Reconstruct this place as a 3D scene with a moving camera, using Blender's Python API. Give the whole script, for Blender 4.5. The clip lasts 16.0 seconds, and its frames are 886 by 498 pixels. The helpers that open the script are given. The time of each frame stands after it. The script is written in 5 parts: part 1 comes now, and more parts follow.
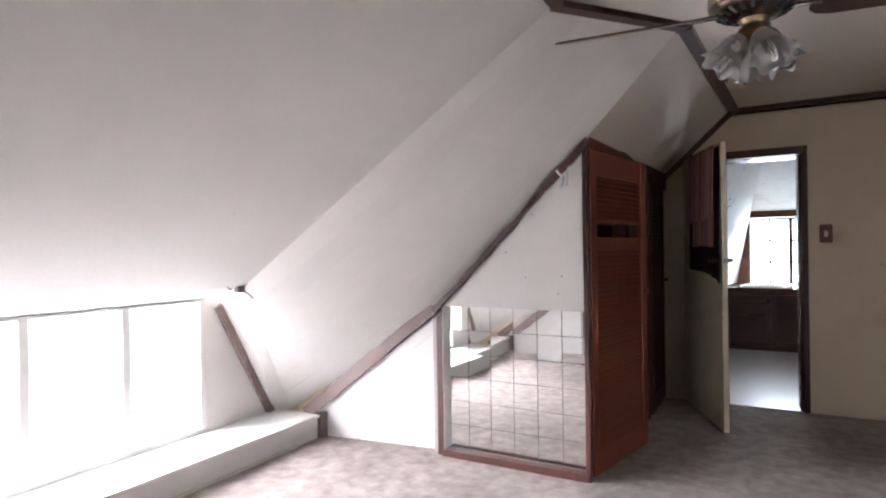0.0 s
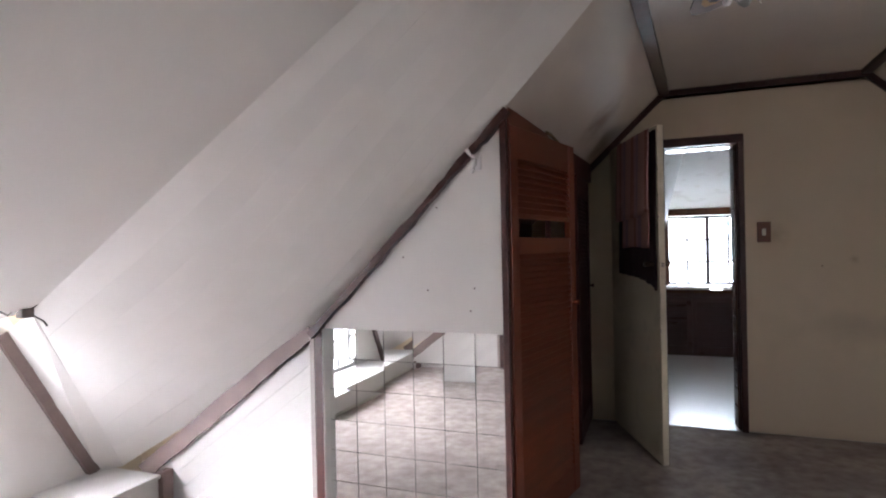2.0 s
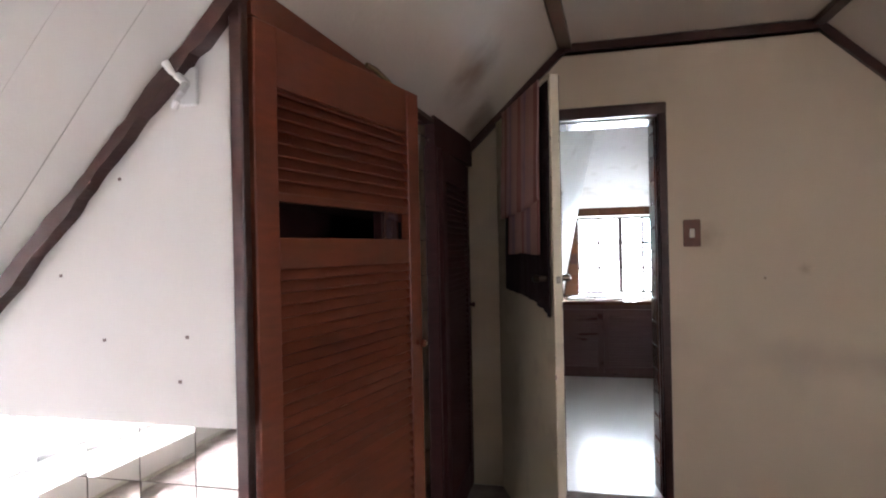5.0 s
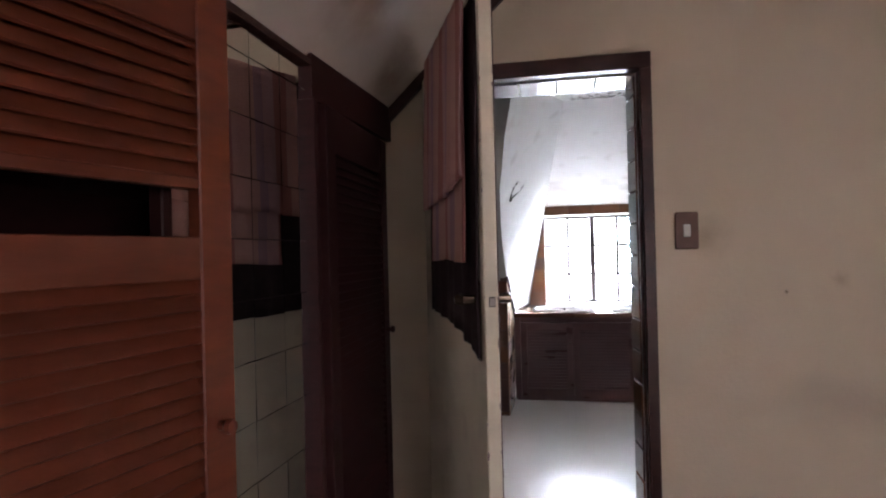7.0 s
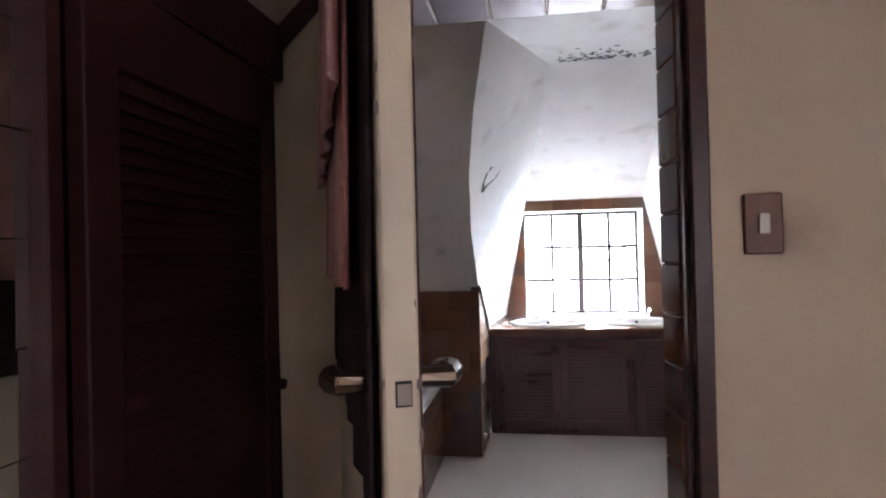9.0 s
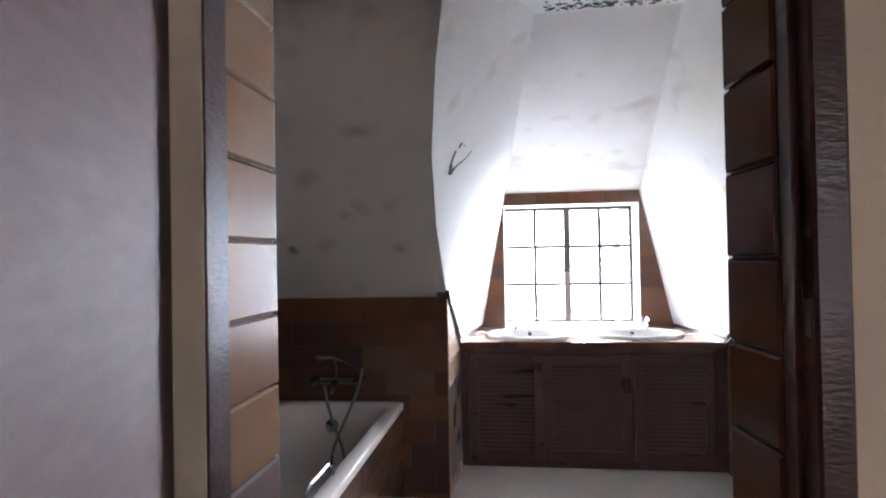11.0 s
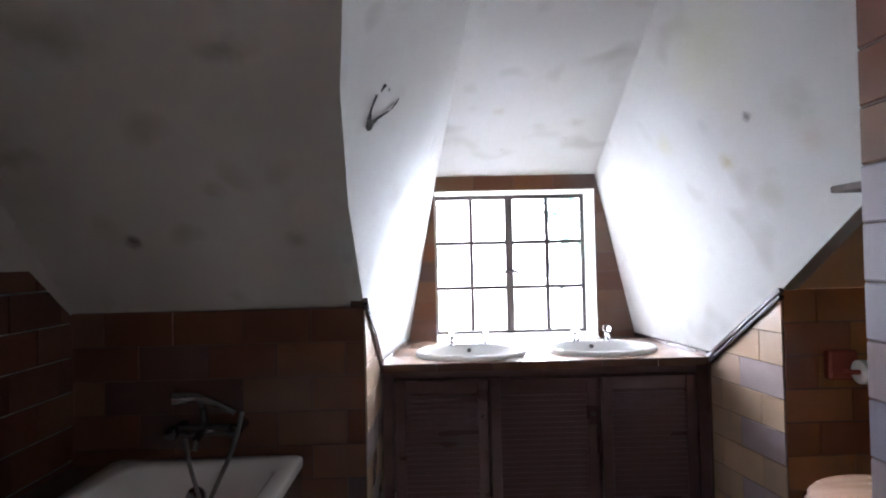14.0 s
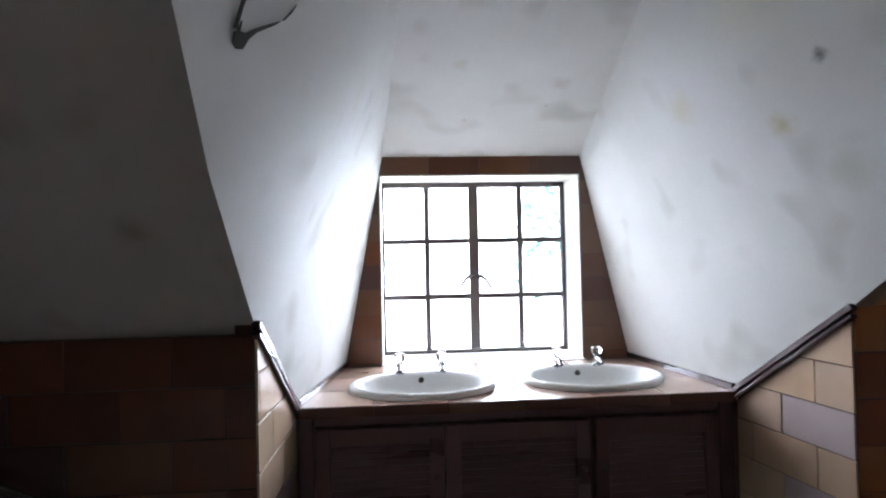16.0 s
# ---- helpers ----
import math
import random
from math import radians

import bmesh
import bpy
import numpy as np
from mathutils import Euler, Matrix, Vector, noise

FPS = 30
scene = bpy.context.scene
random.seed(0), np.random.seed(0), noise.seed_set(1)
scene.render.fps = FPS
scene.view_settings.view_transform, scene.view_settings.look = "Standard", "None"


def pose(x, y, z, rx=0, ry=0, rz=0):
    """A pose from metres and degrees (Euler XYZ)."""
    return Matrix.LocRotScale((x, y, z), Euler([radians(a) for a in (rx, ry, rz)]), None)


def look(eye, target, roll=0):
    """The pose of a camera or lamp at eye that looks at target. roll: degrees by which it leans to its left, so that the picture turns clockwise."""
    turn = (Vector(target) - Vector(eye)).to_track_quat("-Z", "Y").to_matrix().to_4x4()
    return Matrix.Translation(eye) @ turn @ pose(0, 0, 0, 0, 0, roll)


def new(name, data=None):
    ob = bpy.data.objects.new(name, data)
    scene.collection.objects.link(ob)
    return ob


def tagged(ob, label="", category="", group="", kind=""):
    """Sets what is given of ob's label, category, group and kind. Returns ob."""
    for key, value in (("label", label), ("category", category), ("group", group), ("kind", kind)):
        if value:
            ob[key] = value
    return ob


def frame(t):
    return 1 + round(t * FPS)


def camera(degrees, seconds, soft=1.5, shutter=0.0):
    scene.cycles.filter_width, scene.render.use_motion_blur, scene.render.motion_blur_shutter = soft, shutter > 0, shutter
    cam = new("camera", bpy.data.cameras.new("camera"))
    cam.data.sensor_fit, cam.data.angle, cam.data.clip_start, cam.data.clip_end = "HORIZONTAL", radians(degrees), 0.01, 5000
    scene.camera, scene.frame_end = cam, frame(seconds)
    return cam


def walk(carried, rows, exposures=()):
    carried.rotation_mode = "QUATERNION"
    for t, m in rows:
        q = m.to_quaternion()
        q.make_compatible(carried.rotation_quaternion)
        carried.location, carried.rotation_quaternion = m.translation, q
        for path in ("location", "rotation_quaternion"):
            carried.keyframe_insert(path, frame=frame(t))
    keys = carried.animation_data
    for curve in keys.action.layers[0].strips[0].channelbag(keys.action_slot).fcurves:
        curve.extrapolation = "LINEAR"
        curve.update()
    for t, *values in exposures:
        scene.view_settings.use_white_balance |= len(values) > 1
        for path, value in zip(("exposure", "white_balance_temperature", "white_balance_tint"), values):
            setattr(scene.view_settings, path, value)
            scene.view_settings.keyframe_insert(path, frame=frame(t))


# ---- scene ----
cam = camera(75.2, 16.0, soft=2.1)
PATH = [
    (0, (0.059, 0.295, 1.306), (-0.92, 2.039, 1.307), -0.8),
    (0.5, (-0.011, 0.469, 1.296), (-0.917, 2.252, 1.298), -1.0),
    (1, (-0.078, 0.671, 1.304), (-0.916, 2.487, 1.305), -1.0),
    (1.5, (-0.127, 0.859, 1.307), (-0.907, 2.701, 1.308), -1.2),
    (2, (-0.181, 1.086, 1.323), (-0.898, 2.953, 1.319), -1.2),
    (2.5, (-0.193, 1.277, 1.314), (-0.845, 3.168, 1.312), -1.3),
    (3, (-0.158, 1.499, 1.322), (-0.767, 3.404, 1.323), -1.4),
    (3.5, (-0.141, 1.702, 1.314), (-0.718, 3.617, 1.317), -1.4),
    (4, (-0.141, 1.954, 1.321), (-0.682, 3.879, 1.324), -1.3),
    (4.5, (-0.125, 2.165, 1.327), (-0.625, 4.102, 1.327), -1.2),
    (7, (-0.03, 3.25, 1.324), (-0.411, 5.213, 1.337), -1.4),
    (7.5, (-0.025, 3.483, 1.335), (-0.391, 5.449, 1.349), -1.3),
    (8, (-0.04, 3.691, 1.33), (-0.39, 5.661, 1.349), -1.4),
    (8.5, (-0.059, 3.948, 1.337), (-0.39, 5.92, 1.353), -1.3),
    (9, (-0.058, 4.147, 1.335), (-0.368, 6.122, 1.35), -1.4),
    (11.5, (-0.043, 4.968, 1.29), (-0.272, 6.955, 1.32), -1.1),
    (12, (-0.053, 5.113, 1.273), (-0.249, 7.103, 1.308), -1.3),
    (12.5, (-0.077, 5.226, 1.26), (-0.218, 7.221, 1.298), -1.3),
    (13, (-0.077, 5.327, 1.259), (-0.162, 7.325, 1.297), -1.4),
    (13.5, (-0.104, 5.48, 1.26), (-0.128, 7.48, 1.297), -1.3),
    (14, (-0.142, 5.637, 1.266), (-0.107, 7.637, 1.3), -1.3),
    (14.5, (-0.14, 5.793, 1.258), (-0.051, 7.791, 1.293), -1.3),
    (15, (-0.103, 5.965, 1.263), (0.011, 7.961, 1.299), -1.3),
    (15.5, (-0.073, 6.153, 1.263), (0.065, 8.148, 1.296), -1.3),
    (16, (-0.039, 6.359, 1.272), (0.113, 8.353, 1.305), -1.2),
]
walk(cam, [(t, look(eye, target, roll)) for t, eye, target, roll in PATH],
     exposures=[(t, s, k, g) for t, s, k, g in (
         (0, 0.36, 6000, 14), (0.5, 0.14, 6000, 14), (1.0, 0.08, 6000, 14), (1.5, 0.05, 6000, 14), (2.5, 0.12, 6000, 15), (3, 0.22, 6000, 15), (3.5, 0.47, 6050, 15),
         (4, 0.72, 6100, 15), (4.5, 0.87, 6150, 15), (7, 0.95, 6150, 21), (9, 1.0, 6150, 21), (11.5, 1.0, 6100, 21), (12.5, 0.88, 6100, 21),
         (13.5, 0.60, 6050, 20), (14.5, 0.34, 6050, 19), (15.5, 0.02, 6000, 18), (16, -0.22, 6000, 17))])

# ---- world, daylight ----
world = bpy.data.worlds.new("sky")
scene.world = world
world.use_nodes = True
sky = world.node_tree.nodes.new("ShaderNodeTexSky")
sky.sky_type = "NISHITA"
sky.sun_disc = False
sky.sun_elevation = radians(42)
sky.sun_rotation = radians(20)
world.node_tree.nodes["Background"].inputs["Strength"].default_value = 0.12
world.node_tree.links.new(sky.outputs[0], world.node_tree.nodes["Background"].inputs["Color"])
sun = new("sun", bpy.data.lights.new("sun", "SUN"))
sun.data.energy = 1.0
sun.data.angle = radians(12)
sun.data.color = (1.0, 0.96, 0.9)
sun.matrix_world = look((4, 30, 28), (0.4, 8, 1))


def window_light(name, centre, target, width, height, watts, colour):
    lamp = new(name, bpy.data.lights.new(name, "AREA"))
    lamp.data.shape = "RECTANGLE"
    lamp.data.size, lamp.data.size_y = width, height
    lamp.data.energy = watts
    lamp.data.color = colour
    lamp.matrix_world = look(centre, target)
    return lamp


window_light("bedroom_skylight", (-4.6, 1.83, 2.1), (-2.6, 1.83, 0.0), 6.0, 3.2, 7200, (0.98, 0.985, 1.0))
# no source is seen to the east; added to light the door wall
window_light("added_east_lamp", (2.20, 1.40, 1.38), (0.9, 5.3, 0.5), 1.3, 0.85, 14, (1.0, 0.98, 0.95))
window_light("bathroom_skylight", (0.36, 12.0, 1.75), (0.36, 9.25, 0.8), 6.5, 5.0, 4500, (0.86, 0.94, 1.0))


# ---- materials ----
def mat(name, base, other=None, rough=0.6, metal=0.0, scale=6.0, detail=5.0, bump=0.0, bump_scale=60.0,
        spread=0.5, random_tint=0.0, stains=None, stain_scale=2.0, stain_amount=0.5, stain_detail=3.0, stain_from=0.55, coat=0.0, stretch=(1, 1, 1), ramp=None, spec=0.5):
    m = bpy.data.materials.new(name)
    m.use_nodes = True
    nt = m.node_tree
    b = nt.nodes["Principled BSDF"]
    b.inputs["Metallic"].default_value = metal
    b.inputs["Specular IOR Level"].default_value = spec
    if coat:
        b.inputs["Coat Weight"].default_value = coat
        b.inputs["Coat Roughness"].default_value = 0.15
    co = nt.nodes.new("ShaderNodeTexCoord")
    mp = nt.nodes.new("ShaderNodeMapping")
    mp.inputs["Scale"].default_value = stretch
    nt.links.new(co.outputs["Object"], mp.inputs["Vector"])
    info = nt.nodes.new("ShaderNodeObjectInfo")
    shift = nt.nodes.new("ShaderNodeVectorMath")
    shift.operation = "ADD"
    nt.links.new(mp.outputs[0], shift.inputs[0])
    off = nt.nodes.new("ShaderNodeMath")
    off.operation = "MULTIPLY"
    off.inputs[1].default_value = 37.0
    nt.links.new(info.outputs["Random"], off.inputs[0])
    nt.links.new(off.outputs[0], shift.inputs[1])
    vec = shift.outputs[0]
    n1 = nt.nodes.new("ShaderNodeTexNoise")
    n1.inputs["Scale"].default_value = scale
    n1.inputs["Detail"].default_value = detail
    nt.links.new(vec, n1.inputs["Vector"])
    r1 = nt.nodes.new("ShaderNodeValToRGB")
    r1.color_ramp.elements[0].position = 0.5 - spread / 2
    r1.color_ramp.elements[1].position = 0.5 + spread / 2
    o = other or tuple(c * 0.8 for c in base)
    r1.color_ramp.elements[0].color = (*o, 1)
    r1.color_ramp.elements[1].color = (*base, 1)
    nt.links.new(n1.outputs[0], r1.inputs[0])
    colour = r1.outputs[0]
    if ramp:
        rr = nt.nodes.new("ShaderNodeValToRGB")
        rr.color_ramp.interpolation = "CONSTANT"
        while len(rr.color_ramp.elements) < len(ramp):
            rr.color_ramp.elements.new(0.5)
        for k, c in enumerate(ramp):
            rr.color_ramp.elements[k].position = k / len(ramp)
            rr.color_ramp.elements[k].color = (*c, 1)
        nt.links.new(info.outputs["Random"], rr.inputs[0])
        mx = nt.nodes.new("ShaderNodeMixRGB")
        mx.blend_type = "MULTIPLY"
        mx.inputs[0].default_value = 1.0
        nt.links.new(rr.outputs[0], mx.inputs[1])
        nt.links.new(colour, mx.inputs[2])
        colour = mx.outputs[0]
    if stains:
        n2 = nt.nodes.new("ShaderNodeTexNoise")
        n2.inputs["Scale"].default_value = stain_scale
        n2.inputs["Detail"].default_value = stain_detail
        n2.inputs["Roughness"].default_value = 0.55
        nt.links.new(vec, n2.inputs["Vector"])
        r2 = nt.nodes.new("ShaderNodeValToRGB")
        r2.color_ramp.elements[0].position = stain_from
        r2.color_ramp.elements[1].position = stain_from + 0.18
        r2.color_ramp.elements[0].color = (0, 0, 0, 1)
        r2.color_ramp.elements[1].color = (stain_amount, stain_amount, stain_amount, 1)
        nt.links.new(n2.outputs[0], r2.inputs[0])
        mx = nt.nodes.new("ShaderNodeMixRGB")
        mx.inputs[2].default_value = (*stains, 1)
        nt.links.new(r2.outputs[0], mx.inputs[0])
        nt.links.new(colour, mx.inputs[1])
        colour = mx.outputs[0]
    if random_tint:
        hsv = nt.nodes.new("ShaderNodeHueSaturation")
        mr = nt.nodes.new("ShaderNodeMapRange")
        mr.inputs["To Min"].default_value = 1 - random_tint
        mr.inputs["To Max"].default_value = 1 + random_tint
        nt.links.new(info.outputs["Random"], mr.inputs["Value"])
        nt.links.new(mr.outputs[0], hsv.inputs["Value"])
        nt.links.new(colour, hsv.inputs["Color"])
        colour = hsv.outputs[0]
    nt.links.new(colour, b.inputs["Base Color"])
    n3 = nt.nodes.new("ShaderNodeTexNoise")
    n3.inputs["Scale"].default_value = bump_scale
    n3.inputs["Detail"].default_value = 4.0
    nt.links.new(vec, n3.inputs["Vector"])
    mr = nt.nodes.new("ShaderNodeMapRange")
    mr.inputs["To Min"].default_value = max(0.02, rough - 0.08)
    mr.inputs["To Max"].default_value = min(1.0, rough + 0.08)
    nt.links.new(n1.outputs[0], mr.inputs["Value"])
    nt.links.new(mr.outputs[0], b.inputs["Roughness"])
    if bump:
        bp = nt.nodes.new("ShaderNodeBump")
        bp.inputs["Strength"].default_value = bump
        bp.inputs["Distance"].default_value = 0.01
        nt.links.new(n3.outputs[0], bp.inputs["Height"])
        nt.links.new(bp.outputs[0], b.inputs["Normal"])
    return m


def glow(name, colour, strength):
    m = bpy.data.materials.new(name)
    m.use_nodes = True
    nt = m.node_tree
    nt.nodes.remove(nt.nodes["Principled BSDF"])
    e = nt.nodes.new("ShaderNodeEmission")
    e.inputs["Color"].default_value = (*colour, 1)
    e.inputs["Strength"].default_value = strength
    nt.links.new(e.outputs[0], nt.nodes["Material Output"].inputs["Surface"])
    return m


def glass(name, colour=(1, 1, 1), rough=0.0):
    m = bpy.data.materials.new(name)
    m.use_nodes = True
    b = m.node_tree.nodes["Principled BSDF"]
    b.inputs["Base Color"].default_value = (*colour, 1)
    b.inputs["Transmission Weight"].default_value = 1.0
    b.inputs["Roughness"].default_value = rough
    b.inputs["IOR"].default_value = 1.45
    return m


M_CARPET = mat("carpet", (0.53, 0.46, 0.42), (0.30, 0.25, 0.225), rough=0.95, scale=13, detail=9, bump=1.0, bump_scale=200, spread=0.5,
               stains=(0.19, 0.15, 0.135), stain_scale=1.3, stain_amount=0.4, stain_detail=6.0, stain_from=0.5, spec=0.1)
M_WHITE = mat("white_board_paint", (0.74, 0.71, 0.68), (0.68, 0.65, 0.62), rough=0.5, scale=3, bump=0.08, bump_scale=90, random_tint=0.02)
M_PLASTER = mat("white_ceiling_paint", (0.72, 0.69, 0.66), (0.66, 0.63, 0.60), rough=0.7, scale=1.6, bump=0.12, bump_scale=45)
# warmer than M_PLASTER; the weaker light here is put into the colour
M_CEIL = mat("dimmed_ceiling_paint", (0.60, 0.535, 0.475), (0.53, 0.47, 0.415), rough=0.7, scale=1.4, bump=0.12, bump_scale=45)
M_CREAM = mat("cream_wall_paint", (0.68, 0.575, 0.435), (0.63, 0.53, 0.395), rough=0.75, scale=2.0, bump=0.15, bump_scale=70,
              stains=(0.40, 0.33, 0.25), stain_scale=1.3, stain_amount=0.35)
M_TRIM = mat("dark_brown_trim", (0.062, 0.022, 0.017), (0.036, 0.013, 0.011), spec=0.5, rough=0.32, scale=14, bump=0.15, bump_scale=50, stretch=(1, 1, 3))
M_BEAM = mat("faded_brown_beam", (0.22, 0.155, 0.14), (0.15, 0.10, 0.09), rough=0.5, scale=8, bump=0.15)
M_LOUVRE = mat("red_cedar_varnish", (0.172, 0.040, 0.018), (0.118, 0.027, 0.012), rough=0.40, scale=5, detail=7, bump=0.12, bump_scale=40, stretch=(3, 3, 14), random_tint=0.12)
# darker than the other cedar; shade of the wardrobe corner is in the colour
M_LOUVRE_DARK = mat("dark_varnish_and_shade", (0.060, 0.017, 0.016), (0.038, 0.011, 0.011), rough=0.5, scale=5, detail=7, bump=0.12, stretch=(3, 3, 14), random_tint=0.12, spec=0.25)
M_MIRROR = mat("mirror_silver", (0.95, 0.96, 0.955), (0.93, 0.94, 0.935), rough=0.03, metal=1.0, scale=2)
M_MIRROR.node_tree.nodes["Principled BSDF"].inputs["Roughness"].default_value = 0.015
for link in list(M_MIRROR.node_tree.nodes["Principled BSDF"].inputs["Roughness"].links):
    M_MIRROR.node_tree.links.remove(link)
M_BACK = mat("mirror_backing", (0.26, 0.24, 0.225), rough=0.8)
M_POSTEDGE = mat("taupe_paint", (0.40, 0.345, 0.31), (0.31, 0.265, 0.235), rough=0.5, scale=9, bump=0.1)
M_BOUNCE = mat("pale_bounce_sheet", (0.60, 0.59, 0.58), (0.50, 0.49, 0.48), rough=0.7, scale=2)
M_DOORPAINT = mat("old_cream_door_paint", (0.74, 0.66, 0.52), (0.67, 0.59, 0.45), rough=0.45, scale=4, bump=0.1,
                  stains=(0.30, 0.24, 0.17), stain_scale=5, stain_amount=0.35)
M_EDGING = mat("dark_glazed_edging", (0.075, 0.05, 0.052), (0.05, 0.032, 0.034), rough=0.13, scale=10, bump=0.05, bump_scale=20, coat=0.6)
M_DARKWOOD = mat("dark_polished_wood", (0.11, 0.055, 0.056), (0.075, 0.037, 0.038), rough=0.3, scale=3, detail=2, stretch=(1, 1, 3))
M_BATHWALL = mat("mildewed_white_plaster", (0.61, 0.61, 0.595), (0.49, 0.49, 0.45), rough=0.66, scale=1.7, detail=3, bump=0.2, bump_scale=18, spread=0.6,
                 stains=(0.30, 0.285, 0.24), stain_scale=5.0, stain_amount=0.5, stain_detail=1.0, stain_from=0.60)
M_GROUT = mat("dark_grout", (0.115, 0.072, 0.055), (0.075, 0.048, 0.036), rough=0.9, scale=40)
# dark brown, deepened for the little light that reaches the bath wall
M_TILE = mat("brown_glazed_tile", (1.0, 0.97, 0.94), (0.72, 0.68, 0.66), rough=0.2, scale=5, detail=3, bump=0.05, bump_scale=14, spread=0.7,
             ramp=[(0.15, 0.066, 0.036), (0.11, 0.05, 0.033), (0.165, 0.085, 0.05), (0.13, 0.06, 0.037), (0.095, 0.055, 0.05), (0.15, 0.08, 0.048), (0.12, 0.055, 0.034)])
# paler than M_TILE: window light on the niche sides is put into colour
M_TILE_LIT = mat("lit_glazed_tile", (1.0, 0.97, 0.94), (0.75, 0.72, 0.70), rough=0.2, scale=5, detail=3, bump=0.05, bump_scale=14, spread=0.7,
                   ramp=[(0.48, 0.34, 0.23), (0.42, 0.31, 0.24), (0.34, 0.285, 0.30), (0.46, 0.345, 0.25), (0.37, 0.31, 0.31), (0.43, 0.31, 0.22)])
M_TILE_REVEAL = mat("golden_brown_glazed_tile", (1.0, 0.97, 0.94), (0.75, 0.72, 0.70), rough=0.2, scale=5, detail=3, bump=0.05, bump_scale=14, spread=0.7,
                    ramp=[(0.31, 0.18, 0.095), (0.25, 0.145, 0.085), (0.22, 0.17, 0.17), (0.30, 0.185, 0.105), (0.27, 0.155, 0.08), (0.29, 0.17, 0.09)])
M_TILE_GREY = mat("slate_blue_glazed_tile", (1.0, 0.98, 0.97), (0.75, 0.73, 0.72), rough=0.18, scale=5, detail=3, bump=0.06, bump_scale=14, spread=0.7,
                  ramp=[(0.28, 0.255, 0.29), (0.33, 0.30, 0.33), (0.30, 0.25, 0.25), (0.36, 0.29, 0.24), (0.26, 0.24, 0.28)])
M_TILE_WC = mat("russet_glazed_tile", (1.0, 0.97, 0.94), (0.72, 0.68, 0.66), rough=0.2, scale=5, detail=3, bump=0.05, bump_scale=14, spread=0.7,
                ramp=[(0.30, 0.12, 0.045), (0.24, 0.085, 0.035), (0.33, 0.15, 0.055), (0.22, 0.075, 0.035), (0.28, 0.115, 0.05)])
M_TILE_TOP = mat("worktop_tile", (0.36, 0.25, 0.19), (0.25, 0.165, 0.125), rough=0.2, scale=5, bump=0.05, bump_scale=14, random_tint=0.25)
M_VINYL = mat("pale_vinyl_floor", (0.78, 0.76, 0.72), (0.75, 0.73, 0.69), rough=0.26, scale=6, detail=6, bump=0.02, bump_scale=40, coat=1.0)
for link in list(M_VINYL.node_tree.nodes["Principled BSDF"].inputs["Roughness"].links):
    M_VINYL.node_tree.links.remove(link)
M_VINYL.node_tree.nodes["Principled BSDF"].inputs["Roughness"].default_value = 0.3
M_VINYL.node_tree.nodes["Principled BSDF"].inputs["Coat Roughness"].default_value = 0.2
M_ENAMEL = mat("white_enamel", (0.82, 0.82, 0.80), (0.78, 0.78, 0.76), rough=0.12, scale=3, coat=0.4)
M_CHROME = mat("chrome", (0.42, 0.42, 0.43), (0.30, 0.30, 0.31), rough=0.12, metal=1.0, scale=8)
M_STEEL = mat("dark_painted_steel", (0.075, 0.055, 0.05), (0.05, 0.036, 0.033), rough=0.5, scale=30, bump=0.2)
M_FRAMEWHITE = mat("white_window_paint", (0.78, 0.77, 0.76), (0.72, 0.71, 0.70), rough=0.4, scale=6)
M_SWITCH = mat("brown_plastic_plate", (0.19, 0.08, 0.048), (0.13, 0.055, 0.033), rough=0.45, scale=20)
M_BONE = mat("ivory_plastic", (0.72, 0.68, 0.58), rough=0.35)
M_BRONZE = mat("dark_antique_bronze", (0.17, 0.125, 0.095), (0.09, 0.065, 0.05), rough=0.28, metal=1.0, scale=9)
# darker chrome: the dim room it reflects is put into the colour
M_CHROME_DIM = mat("dim_chrome", (0.20, 0.19, 0.19), (0.11, 0.105, 0.105), rough=0.22, metal=1.0, scale=14)
M_BRASS = mat("aged_brass", (0.40, 0.31, 0.19), (0.28, 0.21, 0.12), rough=0.35, metal=1.0, scale=12)
M_FANWOOD = mat("walnut_fan_blade", (0.085, 0.045, 0.032), (0.05, 0.026, 0.02), rough=0.35, scale=5, stretch=(2, 9, 2))
M_CANE = mat("cane_inlay", (0.42, 0.26, 0.11), (0.30, 0.17, 0.07), rough=0.6, scale=60)
M_FROST = mat("frosted_glass_shade", (0.78, 0.77, 0.75), (0.66, 0.65, 0.63), rough=0.3, scale=10, bump=0.1)
M_FROST.node_tree.nodes["Principled BSDF"].inputs["Transmission Weight"].default_value = 0.7
M_TOWEL_DARK = mat("dark_brown_cloth", (0.045, 0.028, 0.03), (0.03, 0.018, 0.02), rough=0.95, scale=30, bump=0.4, bump_scale=160, spec=0.1)
M_WOODSEAT = mat("varnished_wooden_seat", (0.58, 0.37, 0.26), (0.47, 0.28, 0.18), rough=0.25, scale=4, stretch=(2, 10, 2))
M_PAPER = mat("white_tissue", (0.82, 0.80, 0.78), rough=0.9, bump=0.2)
M_CERAMIC_RED = mat("red_brown_ceramic", (0.26, 0.06, 0.035), (0.19, 0.04, 0.025), rough=0.2)
M_CURTAIN = mat("lilac_grey_curtain", (0.60, 0.55, 0.61), (0.44, 0.40, 0.46), rough=0.7, scale=5, stretch=(20, 20, 1))
M_FLEX = mat("grey_metal_hose", (0.24, 0.23, 0.23), (0.16, 0.15, 0.15), rough=0.35, metal=0.8, scale=80)
M_MOULD = mat("black_mould", (0.035, 0.035, 0.03), (0.06, 0.06, 0.05), rough=0.95)
M_HOLE = mat("torn_plaster_hole", (0.03, 0.028, 0.025), rough=0.95)
